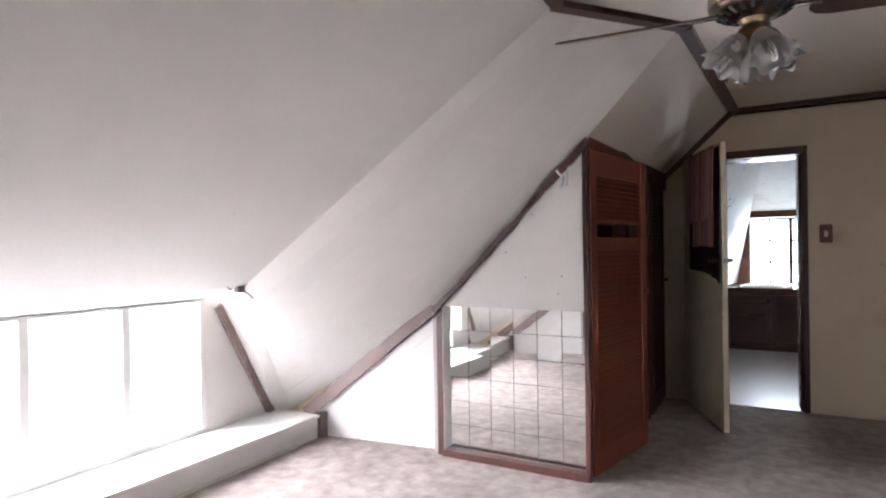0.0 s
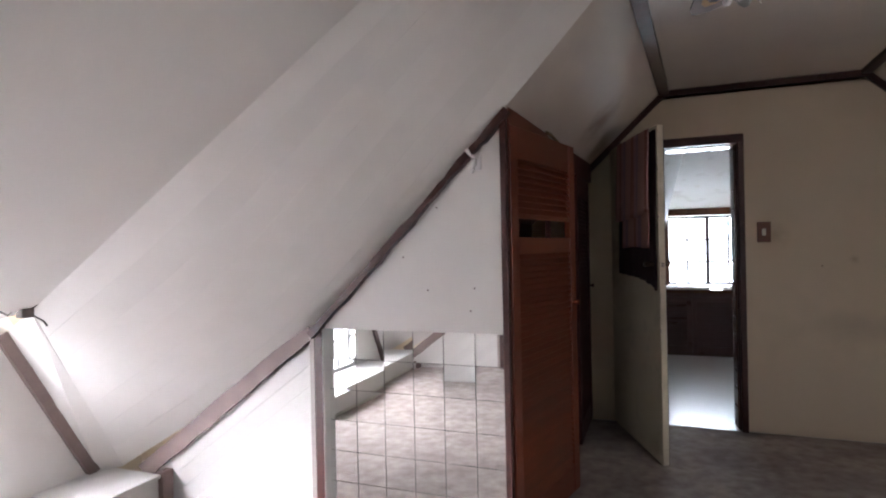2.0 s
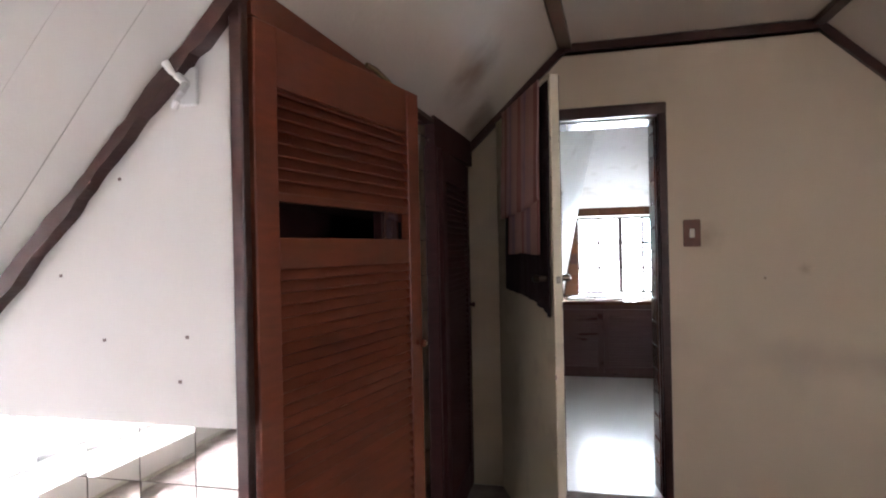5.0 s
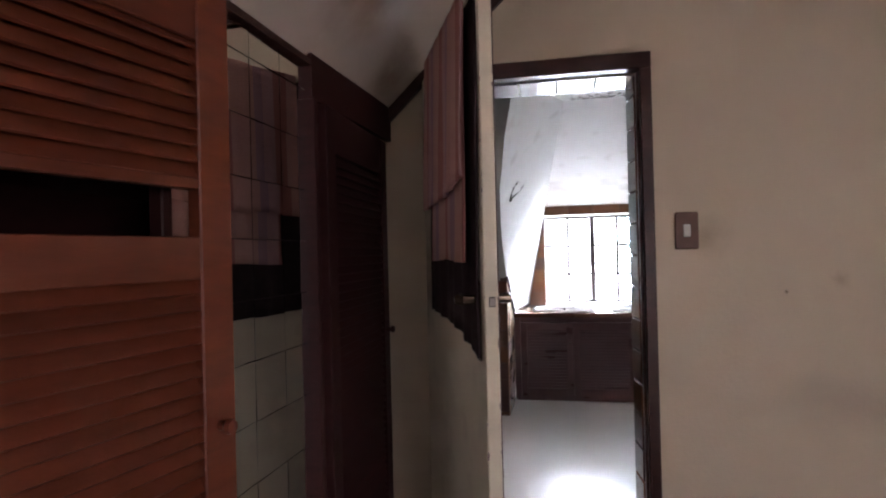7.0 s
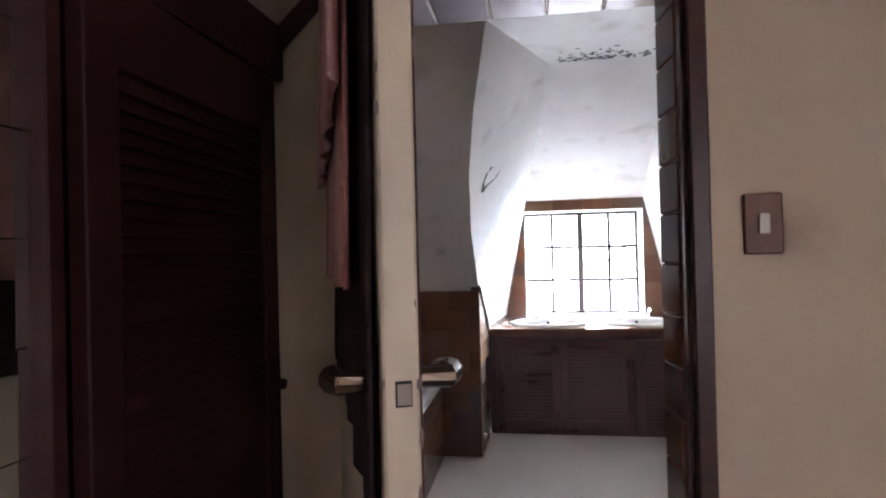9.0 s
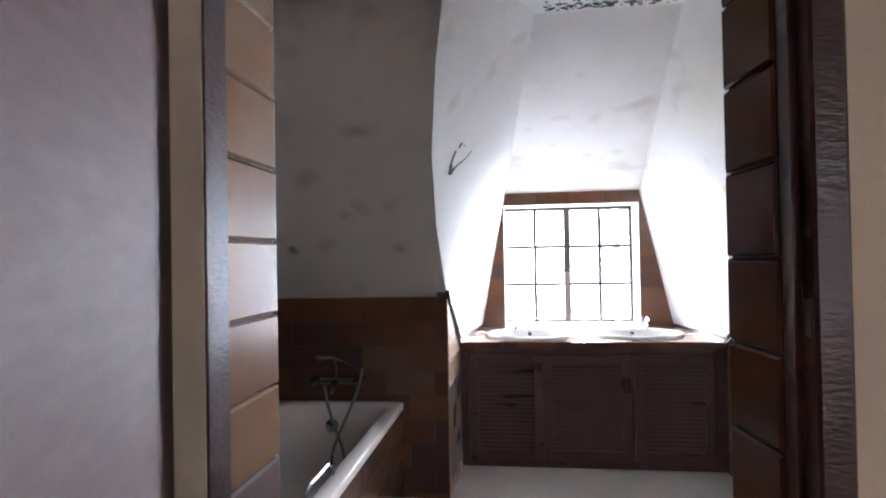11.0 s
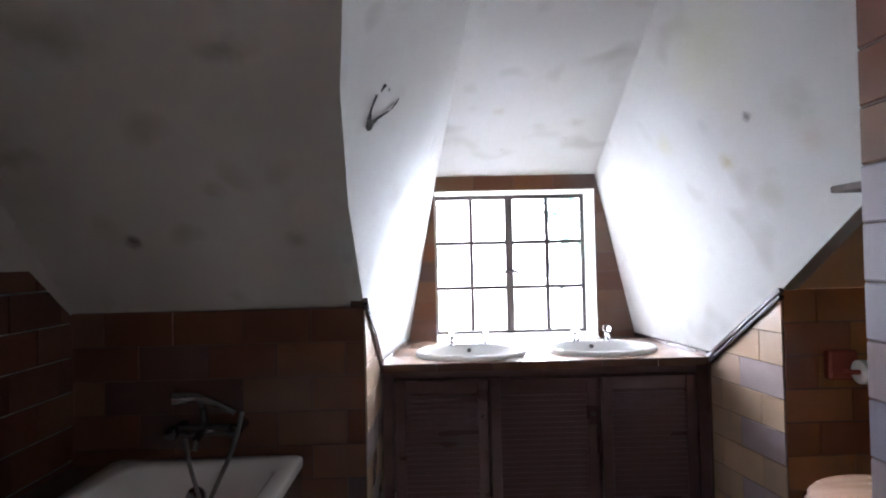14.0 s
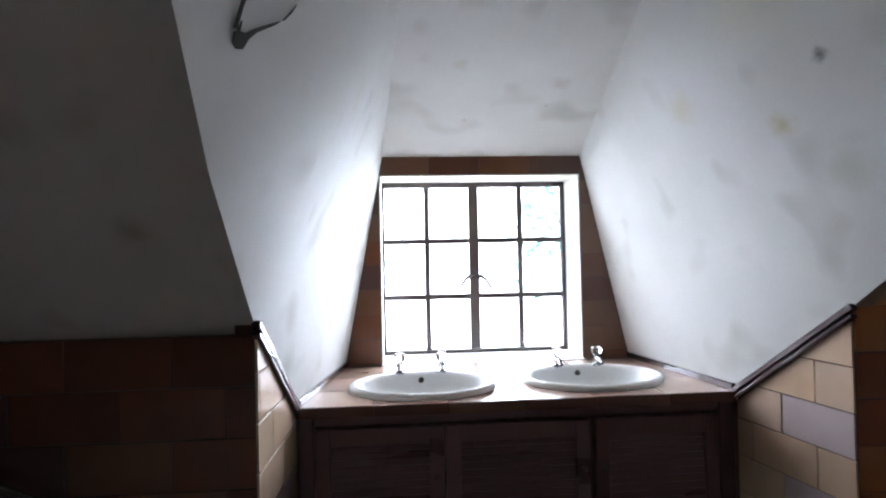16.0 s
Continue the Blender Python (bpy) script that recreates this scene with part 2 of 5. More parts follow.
M_CABLE = mat("white_cable", (0.75, 0.74, 0.72), rough=0.5)
M_CREEPER = mat("creeper_leaves", (0.09, 0.15, 0.12), (0.05, 0.10, 0.08), rough=0.5, scale=8)
_nt = M_CREEPER.node_tree
_tr = _nt.nodes.new("ShaderNodeBsdfTranslucent")
_tr.inputs["Color"].default_value = (0.08, 0.17, 0.15, 1)
_add = _nt.nodes.new("ShaderNodeAddShader")
_nt.links.new(_nt.nodes["Principled BSDF"].outputs[0], _add.inputs[0])
_nt.links.new(_tr.outputs[0], _add.inputs[1])
_nt.links.new(_add.outputs[0], _nt.nodes["Material Output"].inputs["Surface"])
M_SHELF = mat("stained_shelf_board", (0.10, 0.065, 0.055), (0.06, 0.04, 0.035), rough=0.7, scale=6, stretch=(2, 9, 2), spec=0.25)
M_INNERDOOR = mat("dull_varnished_panel", (0.15, 0.088, 0.08), (0.09, 0.05, 0.045), rough=0.6, scale=6, detail=6, bump=0.08, stretch=(2, 2, 9), spec=0.3)
M_BROWNPLASTER = mat("brown_painted_plaster", (0.42, 0.25, 0.135), (0.34, 0.20, 0.105), rough=0.6, scale=4, bump=0.1)
M_BARK = mat("bark", (0.12, 0.09, 0.065), rough=0.9, scale=12, bump=0.5)
M_GRASS = mat("lawn", (0.07, 0.11, 0.035), (0.05, 0.08, 0.025), rough=0.9, scale=3)
M_GLASS = glass("window_glass")
M_PATTERN_GLASS = glass("obscured_glass", (0.93, 0.99, 0.98), 0.22)
M_ACRYLIC = glass("clear_acrylic", (0.97, 0.97, 0.97), 0.08)
M_SKYGLOW = glow("bright_overcast_sky", (0.96, 0.98, 1.0), 3.2)


def towel_material():
    m = mat("pink_striped_towelling", (0.62, 0.33, 0.27), (0.52, 0.26, 0.21), rough=0.95, scale=40, bump=0.5, bump_scale=180, spec=0.1)
    nt = m.node_tree
    b = nt.nodes["Principled BSDF"]
    co = nt.nodes.new("ShaderNodeTexCoord")
    sx = nt.nodes.new("ShaderNodeSeparateXYZ")
    nt.links.new(co.outputs["Object"], sx.inputs[0])
    w = nt.nodes.new("ShaderNodeMath")
    w.operation = "MULTIPLY"
    w.inputs[1].default_value = 4.2
    nt.links.new(sx.outputs["X"], w.inputs[0])
    fr = nt.nodes.new("ShaderNodeMath")
    fr.operation = "FRACT"
    nt.links.new(w.outputs[0], fr.inputs[0])
    r = nt.nodes.new("ShaderNodeValToRGB")
    r.color_ramp.interpolation = "CONSTANT"
    cols = [(0.48, 0.27, 0.24), (0.36, 0.155, 0.14), (0.43, 0.25, 0.25), (0.33, 0.20, 0.23), (0.46, 0.26, 0.23)]
    while len(r.color_ramp.elements) < len(cols):
        r.color_ramp.elements.new(0.5)
    for k, c in enumerate(cols):
        r.color_ramp.elements[k].position = (0.0, 0.3, 0.5, 0.7, 0.85)[k]
        r.color_ramp.elements[k].color = (*c, 1)
    nt.links.new(fr.outputs[0], r.inputs[0])
    nt.links.new(r.outputs[0], b.inputs["Base Color"])
    return m


M_TOWEL = towel_material()


def add_spot(m, centre, radius, colour, amount, squash=(1, 1, 1)):
    """A soft stain of its own shape on a surface, round a place of the room."""
    nt = m.node_tree
    b = nt.nodes["Principled BSDF"]
    src = b.inputs["Base Color"].links[0].from_socket
    co = nt.nodes.new("ShaderNodeTexCoord")
    nz = nt.nodes.new("ShaderNodeTexNoise")
    nz.inputs["Scale"].default_value = 1.6 / radius
    nz.inputs["Detail"].default_value = 3.0
    nt.links.new(co.outputs["Object"], nz.inputs["Vector"])
    sub = nt.nodes.new("ShaderNodeVectorMath")
    sub.operation = "SUBTRACT"
    nt.links.new(co.outputs["Object"], sub.inputs[0])
    sub.inputs[1].default_value = centre
    mul = nt.nodes.new("ShaderNodeVectorMath")
    mul.operation = "MULTIPLY"
    nt.links.new(sub.outputs[0], mul.inputs[0])
    mul.inputs[1].default_value = squash
    ln = nt.nodes.new("ShaderNodeVectorMath")
    ln.operation = "LENGTH"
    nt.links.new(mul.outputs[0], ln.inputs[0])
    wob = nt.nodes.new("ShaderNodeMath")
    wob.operation = "MULTIPLY_ADD"
    nt.links.new(nz.outputs[0], wob.inputs[0])
    wob.inputs[1].default_value = radius * 0.9
    nt.links.new(ln.outputs["Value"], wob.inputs[2])
    mr = nt.nodes.new("ShaderNodeMapRange")
    mr.interpolation_type = "SMOOTHSTEP"
    mr.inputs["From Min"].default_value = radius * 0.35
    mr.inputs["From Max"].default_value = radius * 1.35
    mr.inputs["To Min"].default_value = amount
    mr.inputs["To Max"].default_value = 0.0
    nt.links.new(wob.outputs[0], mr.inputs["Value"])
    mx = nt.nodes.new("ShaderNodeMixRGB")
    mx.inputs[2].default_value = (*colour, 1)
    nt.links.new(mr.outputs[0], mx.inputs[0])
    nt.links.new(src, mx.inputs[1])
    nt.links.new(mx.outputs[0], b.inputs["Base Color"])


# stains that the walls carry
add_spot(M_CEIL, (-0.53, 4.87, 2.10), 0.27, (0.22, 0.14, 0.09), 0.85)
add_spot(M_CEIL, (-0.62, 5.35, 1.98), 0.20, (0.24, 0.16, 0.11), 0.7)
add_spot(M_PLASTER, (-1.75, 2.0, 1.75), 0.010, (0.2, 0.17, 0.14), 0.9)
add_spot(M_PLASTER, (-2.15, 2.2, 1.49), 0.008, (0.2, 0.17, 0.14), 0.9)
add_spot(M_CREAM, (0.53, 5.56, 1.36), 0.12, (0.36, 0.27, 0.18), 0.55)
add_spot(M_CREAM, (1.25, 5.56, 0.74), 0.45, (0.36, 0.30, 0.25), 0.5, (0.6, 1, 2.6))
add_spot(M_CREAM, (0.80, 5.56, 1.15), 0.012, (0.18, 0.12, 0.08), 0.9)
add_spot(M_CREAM, (0.98, 5.56, 1.19), 0.05, (0.42, 0.32, 0.22), 0.6)
add_spot(M_BATHWALL, (-1.186, 7.66, 1.347), 0.05, (0.06, 0.055, 0.045), 0.9)
add_spot(M_BATHWALL, (-1.15, 7.15, 1.87), 0.16, (0.22, 0.20, 0.16), 0.6, (0.7, 1, 1.6))
add_spot(M_BATHWALL, (-0.70, 7.18, 1.84), 0.09, (0.22, 0.20, 0.16), 0.6, (0.7, 1, 1.6))
add_spot(M_BATHWALL, (-1.42, 7.4, 1.60), 0.09, (0.24, 0.22, 0.18), 0.6, (0.6, 1, 1.6))
add_spot(M_BATHWALL, (-0.62, 7.66, 1.34), 0.07, (0.28, 0.27, 0.22), 0.6)
add_spot(M_BATHWALL, (-0.85, 7.5, 1.50), 0.06, (0.28, 0.27, 0.22), 0.5)
add_spot(M_BATHWALL, (1.004, 7.695, 1.755), 0.03, (0.10, 0.10, 0.09), 0.85)
add_spot(M_BATHWALL, (1.009, 7.844, 1.614), 0.06, (0.40, 0.34, 0.16), 0.75)
add_spot(M_BATHWALL, (1.075, 7.534, 1.752), 0.13, (0.36, 0.37, 0.30), 0.6)
add_spot(M_BATHWALL, (1.113, 7.75, 1.486), 0.11, (0.40, 0.40, 0.30), 0.55)
add_spot(M_BATHWALL, (0.869, 7.715, 2.011), 0.30, (0.56, 0.55, 0.36), 0.6)
add_spot(M_BATHWALL, (1.132, 7.518, 1.649), 0.10, (0.48, 0.40, 0.33), 0.55)
add_spot(M_BATHWALL, (0.90, 8.2, 1.75), 0.10, (0.50, 0.48, 0.30), 0.55)
add_spot(M_BATHWALL, (0.95, 8.5, 1.35), 0.025, (0.3, 0.3, 0.28), 0.7)
add_spot(M_BATHWALL, (0.60, 8.55, 1.95), 0.06, (0.40, 0.38, 0.32), 0.55)
add_spot(M_BATHWALL, (0.20, 8.45, 1.98), 0.05, (0.44, 0.40, 0.28), 0.5)
add_spot(M_BATHWALL, (0.25, 8.8, 1.86), 0.012, (0.2, 0.2, 0.18), 0.8)
add_spot(M_BATHWALL, (0.58, 8.7, 1.90), 0.010, (0.2, 0.2, 0.18), 0.8)
add_spot(M_BATHWALL, (-0.20, 8.1, 1.80), 0.14, (0.52, 0.50, 0.36), 0.5)


# ---- mesh helpers ----
def mesh_of(name, bm):
    me = bpy.data.meshes.new(name)
    bmesh.ops.recalc_face_normals(bm, faces=bm.faces)
    bm.to_mesh(me)
    bm.free()
    return me


def part(name, bm, material, parent=None, label="", smooth=False):
    me = mesh_of(name, bm)
    me.materials.append(material)
    if smooth:
        for p in me.polygons:
            p.use_smooth = True
    ob = new(name, me)
    if parent:
        ob.parent = parent
    if label:
        ob["label"] = label
    return ob


def thing(name, label, category, group="", kind=""):
    return tagged(new(name), label, category, group, kind)


def structure(name, bm, material, label="", category="wall", smooth=False):
    return tagged(part(name, bm, material, smooth=smooth), label, category, kind="structure")


def add_box(bm, lo, hi, bevel=0.0):
    r = bmesh.ops.create_cube(bm, size=1.0)
    vs = r["verts"]
    c = [(a + b) / 2 for a, b in zip(lo, hi)]
    s = [max(1e-4, abs(b - a)) for a, b in zip(lo, hi)]
    bmesh.ops.scale(bm, verts=vs, vec=s)
    bmesh.ops.translate(bm, verts=vs, vec=c)
    if bevel:
        es = list({e for v in vs for e in v.link_edges})
        bmesh.ops.bevel(bm, geom=es, offset=bevel, segments=1, affect="EDGES")
    return bm


def box(lo, hi, bevel=0.0):
    return add_box(bmesh.new(), lo, hi, bevel)


def add_prism(bm, pts, vec):
    a = [bm.verts.new(p) for p in pts]
    b = [bm.verts.new(Vector(p) + Vector(vec)) for p in pts]
    bm.faces.new(a)
    bm.faces.new(b[::-1])
    n = len(pts)
    for i in range(n):
        bm.faces.new((a[i], a[(i + 1) % n], b[(i + 1) % n], b[i]))
    return bm


def prism(pts, vec):
    return add_prism(bmesh.new(), pts, vec)


def add_bar(bm, p, q, w, h, up=(0, 0, 1)):
    """A straight square bar from p to q: w across, h along up."""
    p, q = Vector(p), Vector(q)
    d = (q - p).normalized()
    side = d.cross(Vector(up)).normalized()
    top = side.cross(d).normalized()
    pts = [p + side * a * w / 2 + top * b * h / 2 for a, b in ((-1, -1), (1, -1), (1, 1), (-1, 1))]
    return add_prism(bm, pts, q - p)


def bar(p, q, w, h, up=(0, 0, 1), bevel=0.0):
    bm = add_bar(bmesh.new(), p, q, w, h, up)
    if bevel:
        bmesh.ops.bevel(bm, geom=list(bm.edges), offset=bevel, segments=1, affect="EDGES")
    return bm


def ragged_bar(p, q, w, h, up=(0, 0, 1), wobble=0.003, seed=3):
    """A cover strip whose hand-painted edges waver a little along its length."""
    rng = random.Random(seed)
    p, q = Vector(p), Vector(q)
    d = (q - p).normalized()
    side = d.cross(Vector(up)).normalized()
    top = side.cross(d).normalized()
    n = max(6, int((q - p).length / 0.03))
    bm = bmesh.new()
    rings, lo, hi, sa, sb = [], 0.0, 0.0, 0.0, 0.0
    for i in range(n + 1):
        lo, hi = 0.6 * lo + rng.gauss(0, wobble), 0.6 * hi + rng.gauss(0, wobble)
        sa = sb = 0.0
        c = p.lerp(q, i / n)
        rings.append([bm.verts.new(c + side * (a * w / 2 + s) + top * (b * h / 2 + t))
                      for a, b, s, t in ((-1, -1, sa, lo), (1, -1, sb, lo), (1, 1, sb, hi), (-1, 1, sa, hi))])
    for a, b in zip(rings, rings[1:]):
        for k in range(4):
            bm.faces.new((a[k], a[(k + 1) % 4], b[(k + 1) % 4], b[k]))
    bm.faces.new(rings[0][::-1])
    bm.faces.new(rings[-1])
    bmesh.ops.recalc_face_normals(bm, faces=list(bm.faces))
    return bm


def add_tube(bm, pts, r, sides=10, close=True):
    rings = []
    pts = [Vector(p) for p in pts]
    ref = Vector((0.13, 0.31, 0.94))
    for i, p in enumerate(pts):
        d = (pts[min(i + 1, len(pts) - 1)] - pts[max(i - 1, 0)]).normalized()
        u = d.cross(ref)
        if u.length < 1e-3:
            u = d.cross(Vector((1, 0, 0)))
        u.normalize()
        v = d.cross(u)
        rr = r[i] if isinstance(r, (list, tuple)) else r
        rings.append([bm.verts.new(p + (u * math.cos(2 * math.pi * k / sides) + v * math.sin(2 * math.pi * k / sides)) * rr) for k in range(sides)])
    for a, b in zip(rings, rings[1:]):
        for k in range(sides):
            bm.faces.new((a[k], a[(k + 1) % sides], b[(k + 1) % sides], b[k]))
    if close:
        bm.faces.new(rings[0][::-1])
        bm.faces.new(rings[-1])
    return bm


def tube(pts, r, sides=10):
    return add_tube(bmesh.new(), pts, r, sides)


def lathe(profile, centre, sides=24, axis="z", sx=1.0, sy=1.0):
    """A surface of revolution from (radius, height) pairs."""
    bm = bmesh.new()
    rings = []
    for r, h in profile:
        ring = []
        for k in range(sides):
            a = 2 * math.pi * k / sides
            ring.append(bm.verts.new((centre[0] + r * sx * math.cos(a), centre[1] + r * sy * math.sin(a), centre[2] + h)))
        rings.append(ring)
    for a, b in zip(rings, rings[1:]):
        for k in range(sides):
            bm.faces.new((a[k], a[(k + 1) % sides], b[(k + 1) % sides], b[k]))
    return bm


def sheet(verts, faces, vec, sharp=()):
    """A smooth sheet of shared points, thickened by vec, with sharp rims."""
    bm = bmesh.new()
    a = [bm.verts.new(p) for p in verts]
    b = [bm.verts.new(Vector(p) + Vector(vec)) for p in verts]
    for f in faces:
        bm.faces.new([a[i] for i in f])
        bm.faces.new([b[i] for i in reversed(f)])
    rims = [e for e in bm.edges if len(e.link_faces) == 1 and e.verts[0] in a]
    index = {v: i for i, v in enumerate(a)}
    for e in rims:
        i, j = index[e.verts[0]], index[e.verts[1]]
        bm.faces.new((a[i], a[j], b[j], b[i]))
        e.smooth = False
    for i, j in sharp:
        e = bm.edges.get((a[i], a[j]))
        if e:
            e.smooth = False
    bm.edges.ensure_lookup_table()
    for e in bm.edges:
        if any(v in index for v in e.verts) != all(v in index for v in e.verts) or (not any(v in index for v in e.verts) and len(e.link_faces) == 2 and any(len(f.verts) == 4 and any(v in index for v in f.verts) for f in e.link_faces)):
            e.smooth = False
    return bm


def through_points(pts, n):
    """n + 1 points on a smooth curve through pts."""
    out = []
    m = len(pts) - 1
    for k in range(n + 1):
        u = min(k / n * m, m - 1e-6)
        i = int(u)
        f = u - i
        p = [Vector(pts[min(max(j, 0), m)]) for j in (i - 1, i, i + 1, i + 2)]
        out.append(tuple(0.5 * (2 * p[1] + (p[2] - p[0]) * f + (2 * p[0] - 5 * p[1] + 4 * p[2] - p[3]) * f * f + (3 * p[1] - p[0] - 3 * p[2] + p[3]) * f ** 3)))
    return out


def patch(lo, hi, vec, rows=1):
    """A smooth slab between two curves of equal length."""
    n = len(lo)
    verts = [lerp(a, b, r / rows) for r in range(rows + 1) for a, b in zip(lo, hi)]
    faces = [(r * n + i, r * n + i + 1, (r + 1) * n + i + 1, (r + 1) * n + i) for r in range(rows) for i in range(n - 1)]
    return sheet(verts, faces, vec)


def lerp(a, b, s):
    return tuple(x + (y - x) * s for x, y in zip(a, b))


def clip_poly(poly, edge_poly):
    """poly clipped by a convex polygon, both as (u, v) pairs; edge_poly runs counter-clockwise."""
    out = poly
    n = len(edge_poly)
    for i in range(n):
        (ax, ay), (bx, by) = edge_poly[i], edge_poly[(i + 1) % n]
        res = []
        for j in range(len(out)):
            p, q = out[j], out[(j + 1) % len(out)]
            sp = (bx - ax) * (p[1] - ay) - (by - ay) * (p[0] - ax)
            sq = (bx - ax) * (q[1] - ay) - (by - ay) * (q[0] - ax)
            if sp >= 0:
                res.append(p)
            if sp * sq < 0:
                s = sp / (sp - sq)
                res.append((p[0] + (q[0] - p[0]) * s, p[1] + (q[1] - p[1]) * s))
        out = res
        if len(out) < 3:
            return []
    return out


def area2(poly):
    return 0.5 * sum(p[0] * q[1] - q[0] * p[1] for p, q in zip(poly, poly[1:] + poly[:1]))


def tile_field(parent, region, origin, u, v, pitch_u, pitch_v, material, name="tile", gap=0.004, thick=0.007, bond=0.5, start=(0, 0), chamfer=0.001):
    """Single tiles over a convex region given in (u, v) from origin; they stand proud along u x v."""
    origin, u, v = Vector(origin), Vector(u).normalized(), Vector(v).normalized()
    nrm = u.cross(v).normalized()
    us, vs = [p[0] for p in region], [p[1] for p in region]
    made = []
    row = math.floor((min(vs) - start[1]) / pitch_v)
    while start[1] + row * pitch_v < max(vs):
        v0 = start[1] + row * pitch_v
        shift = start[0] + (row % 2) * bond * pitch_u
        col = math.floor((min(us) - shift) / pitch_u)
        while shift + col * pitch_u < max(us):
            u0 = shift + col * pitch_u
            g = gap / 2
            rect = [(u0 + g, v0 + g), (u0 + pitch_u - g, v0 + g), (u0 + pitch_u - g, v0 + pitch_v - g), (u0 + g, v0 + pitch_v - g)]
            poly = clip_poly(rect, region)
            if len(poly) >= 3 and area2(poly) > 0.0004:
                cu, cv = sum(p[0] for p in poly) / len(poly), sum(p[1] for p in poly) / len(poly)
                base = origin + u * cu + v * cv
                bm = bmesh.new()
                low = [bm.verts.new(u * (p[0] - cu) + v * (p[1] - cv)) for p in poly]
                mid = [bm.verts.new(a.co + nrm * (thick - chamfer)) for a in low]
                k = 1 - chamfer * 2 / max(0.02, min(pitch_u, pitch_v))
                top = [bm.verts.new((u * (p[0] - cu) + v * (p[1] - cv)) * k + nrm * thick) for p in poly]
                bm.faces.new(top)
                n = len(poly)
                for ring_a, ring_b in ((low, mid), (mid, top)):
                    for i in range(n):
                        bm.faces.new((ring_a[i], ring_a[(i + 1) % n], ring_b[(i + 1) % n], ring_b[i]))
                ob = part(name, bm, material, parent)
                ob.location = base
                made.append(ob)
            col += 1
        row += 1
    return made


def flip(p):
    """The dormer's other half: mirrored along the room."""
    return (p[0], 3.66 - p[1], p[2])


# ---- bedroom shell ----
floor_1 = structure("floor", box((-3.2, -2.7, -0.12), (3.15, 5.56, 0)), M_CARPET, "worn mottled grey-brown carpet over the bedroom floor", "floor")

KNEE = (-0.17, 5.56, 2.42)
BC = (-0.302, 3.42, 2.42)
FLAT_A = (-0.758, 2.836, 2.42)
CORNER_A = (-2.748, 2.779, 1.091)
CUP = (-0.815, 3.476, 1.902)
BEAM = (-1.86, 3.575, 0.90)
LEDGE = (-2.77, 3.42, 0.165)
LEDGE_IN = (-2.97, 3.39, 0.165)

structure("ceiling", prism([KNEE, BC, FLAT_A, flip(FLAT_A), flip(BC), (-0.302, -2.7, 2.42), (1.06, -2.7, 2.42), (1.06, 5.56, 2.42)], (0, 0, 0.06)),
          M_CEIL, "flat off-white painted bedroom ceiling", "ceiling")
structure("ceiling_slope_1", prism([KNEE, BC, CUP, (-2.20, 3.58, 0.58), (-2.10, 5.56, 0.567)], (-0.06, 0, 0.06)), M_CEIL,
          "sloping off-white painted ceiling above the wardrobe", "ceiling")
structure("ceiling_slope_2", prism([flip(BC), (-0.302, -2.7, 2.42), (-2.30, -2.7, 0.5), (-2.30, 0.07, 0.5)], (-0.06, 0, 0.06)), M_PLASTER,
          "sloping off-white painted ceiling", "ceiling")
# slope opposite the dormer, with an opening added for an unseen lamp
slope_3 = tagged(new("ceiling_slope_3"), "sloping off-white painted ceiling with an opening added for a lamp", "ceiling", kind="structure")


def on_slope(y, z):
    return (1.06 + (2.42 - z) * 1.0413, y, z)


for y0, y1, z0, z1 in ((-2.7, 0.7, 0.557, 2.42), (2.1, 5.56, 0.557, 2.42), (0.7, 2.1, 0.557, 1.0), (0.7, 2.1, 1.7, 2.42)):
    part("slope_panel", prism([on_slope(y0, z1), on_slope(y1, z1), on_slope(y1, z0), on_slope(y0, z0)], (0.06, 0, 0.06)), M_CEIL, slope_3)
lamp_opening = tagged(new("lamp_opening"), "unseen white frame round an opening added for a lamp", "window", kind="structure")
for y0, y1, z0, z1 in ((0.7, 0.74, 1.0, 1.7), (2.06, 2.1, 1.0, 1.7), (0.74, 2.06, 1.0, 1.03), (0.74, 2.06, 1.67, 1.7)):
    part("frame_bar", prism([on_slope(y0, z1), on_slope(y1, z1), on_slope(y1, z0), on_slope(y0, z0)], (0.075, 0, 0.075)), M_FRAMEWHITE, lamp_opening)
structure("wall_east", box((3.0, -2.7, 0), (3.1, 5.56, 0.62)), M_CREAM, "low cream painted knee wall", "wall")
structure("wall_south", box((-3.2, -2.8, 0), (3.1, -2.7, 2.5)), M_CREAM, "plain cream painted end wall", "wall")
structure("wall_southwest", box((-2.4, -2.7, 0), (-2.3, 0.07, 0.62)), M_CREAM, "low cream painted knee wall", "wall")
structure("ceiling_slope_4", prism([CORNER_A, FLAT_A, flip(FLAT_A), flip(CORNER_A)], (-0.04, 0, 0.06)), M_PLASTER,
          "wide sloping white ceiling of the dormer", "ceiling")
structure("window_soffit", prism([CORNER_A, flip(CORNER_A), (-3.09, 0.918, 1.01), (-3.09, 2.742, 1.01)], (0, 0, 0.05)), M_WHITE,
          "narrow white soffit above the dormer window", "trim")

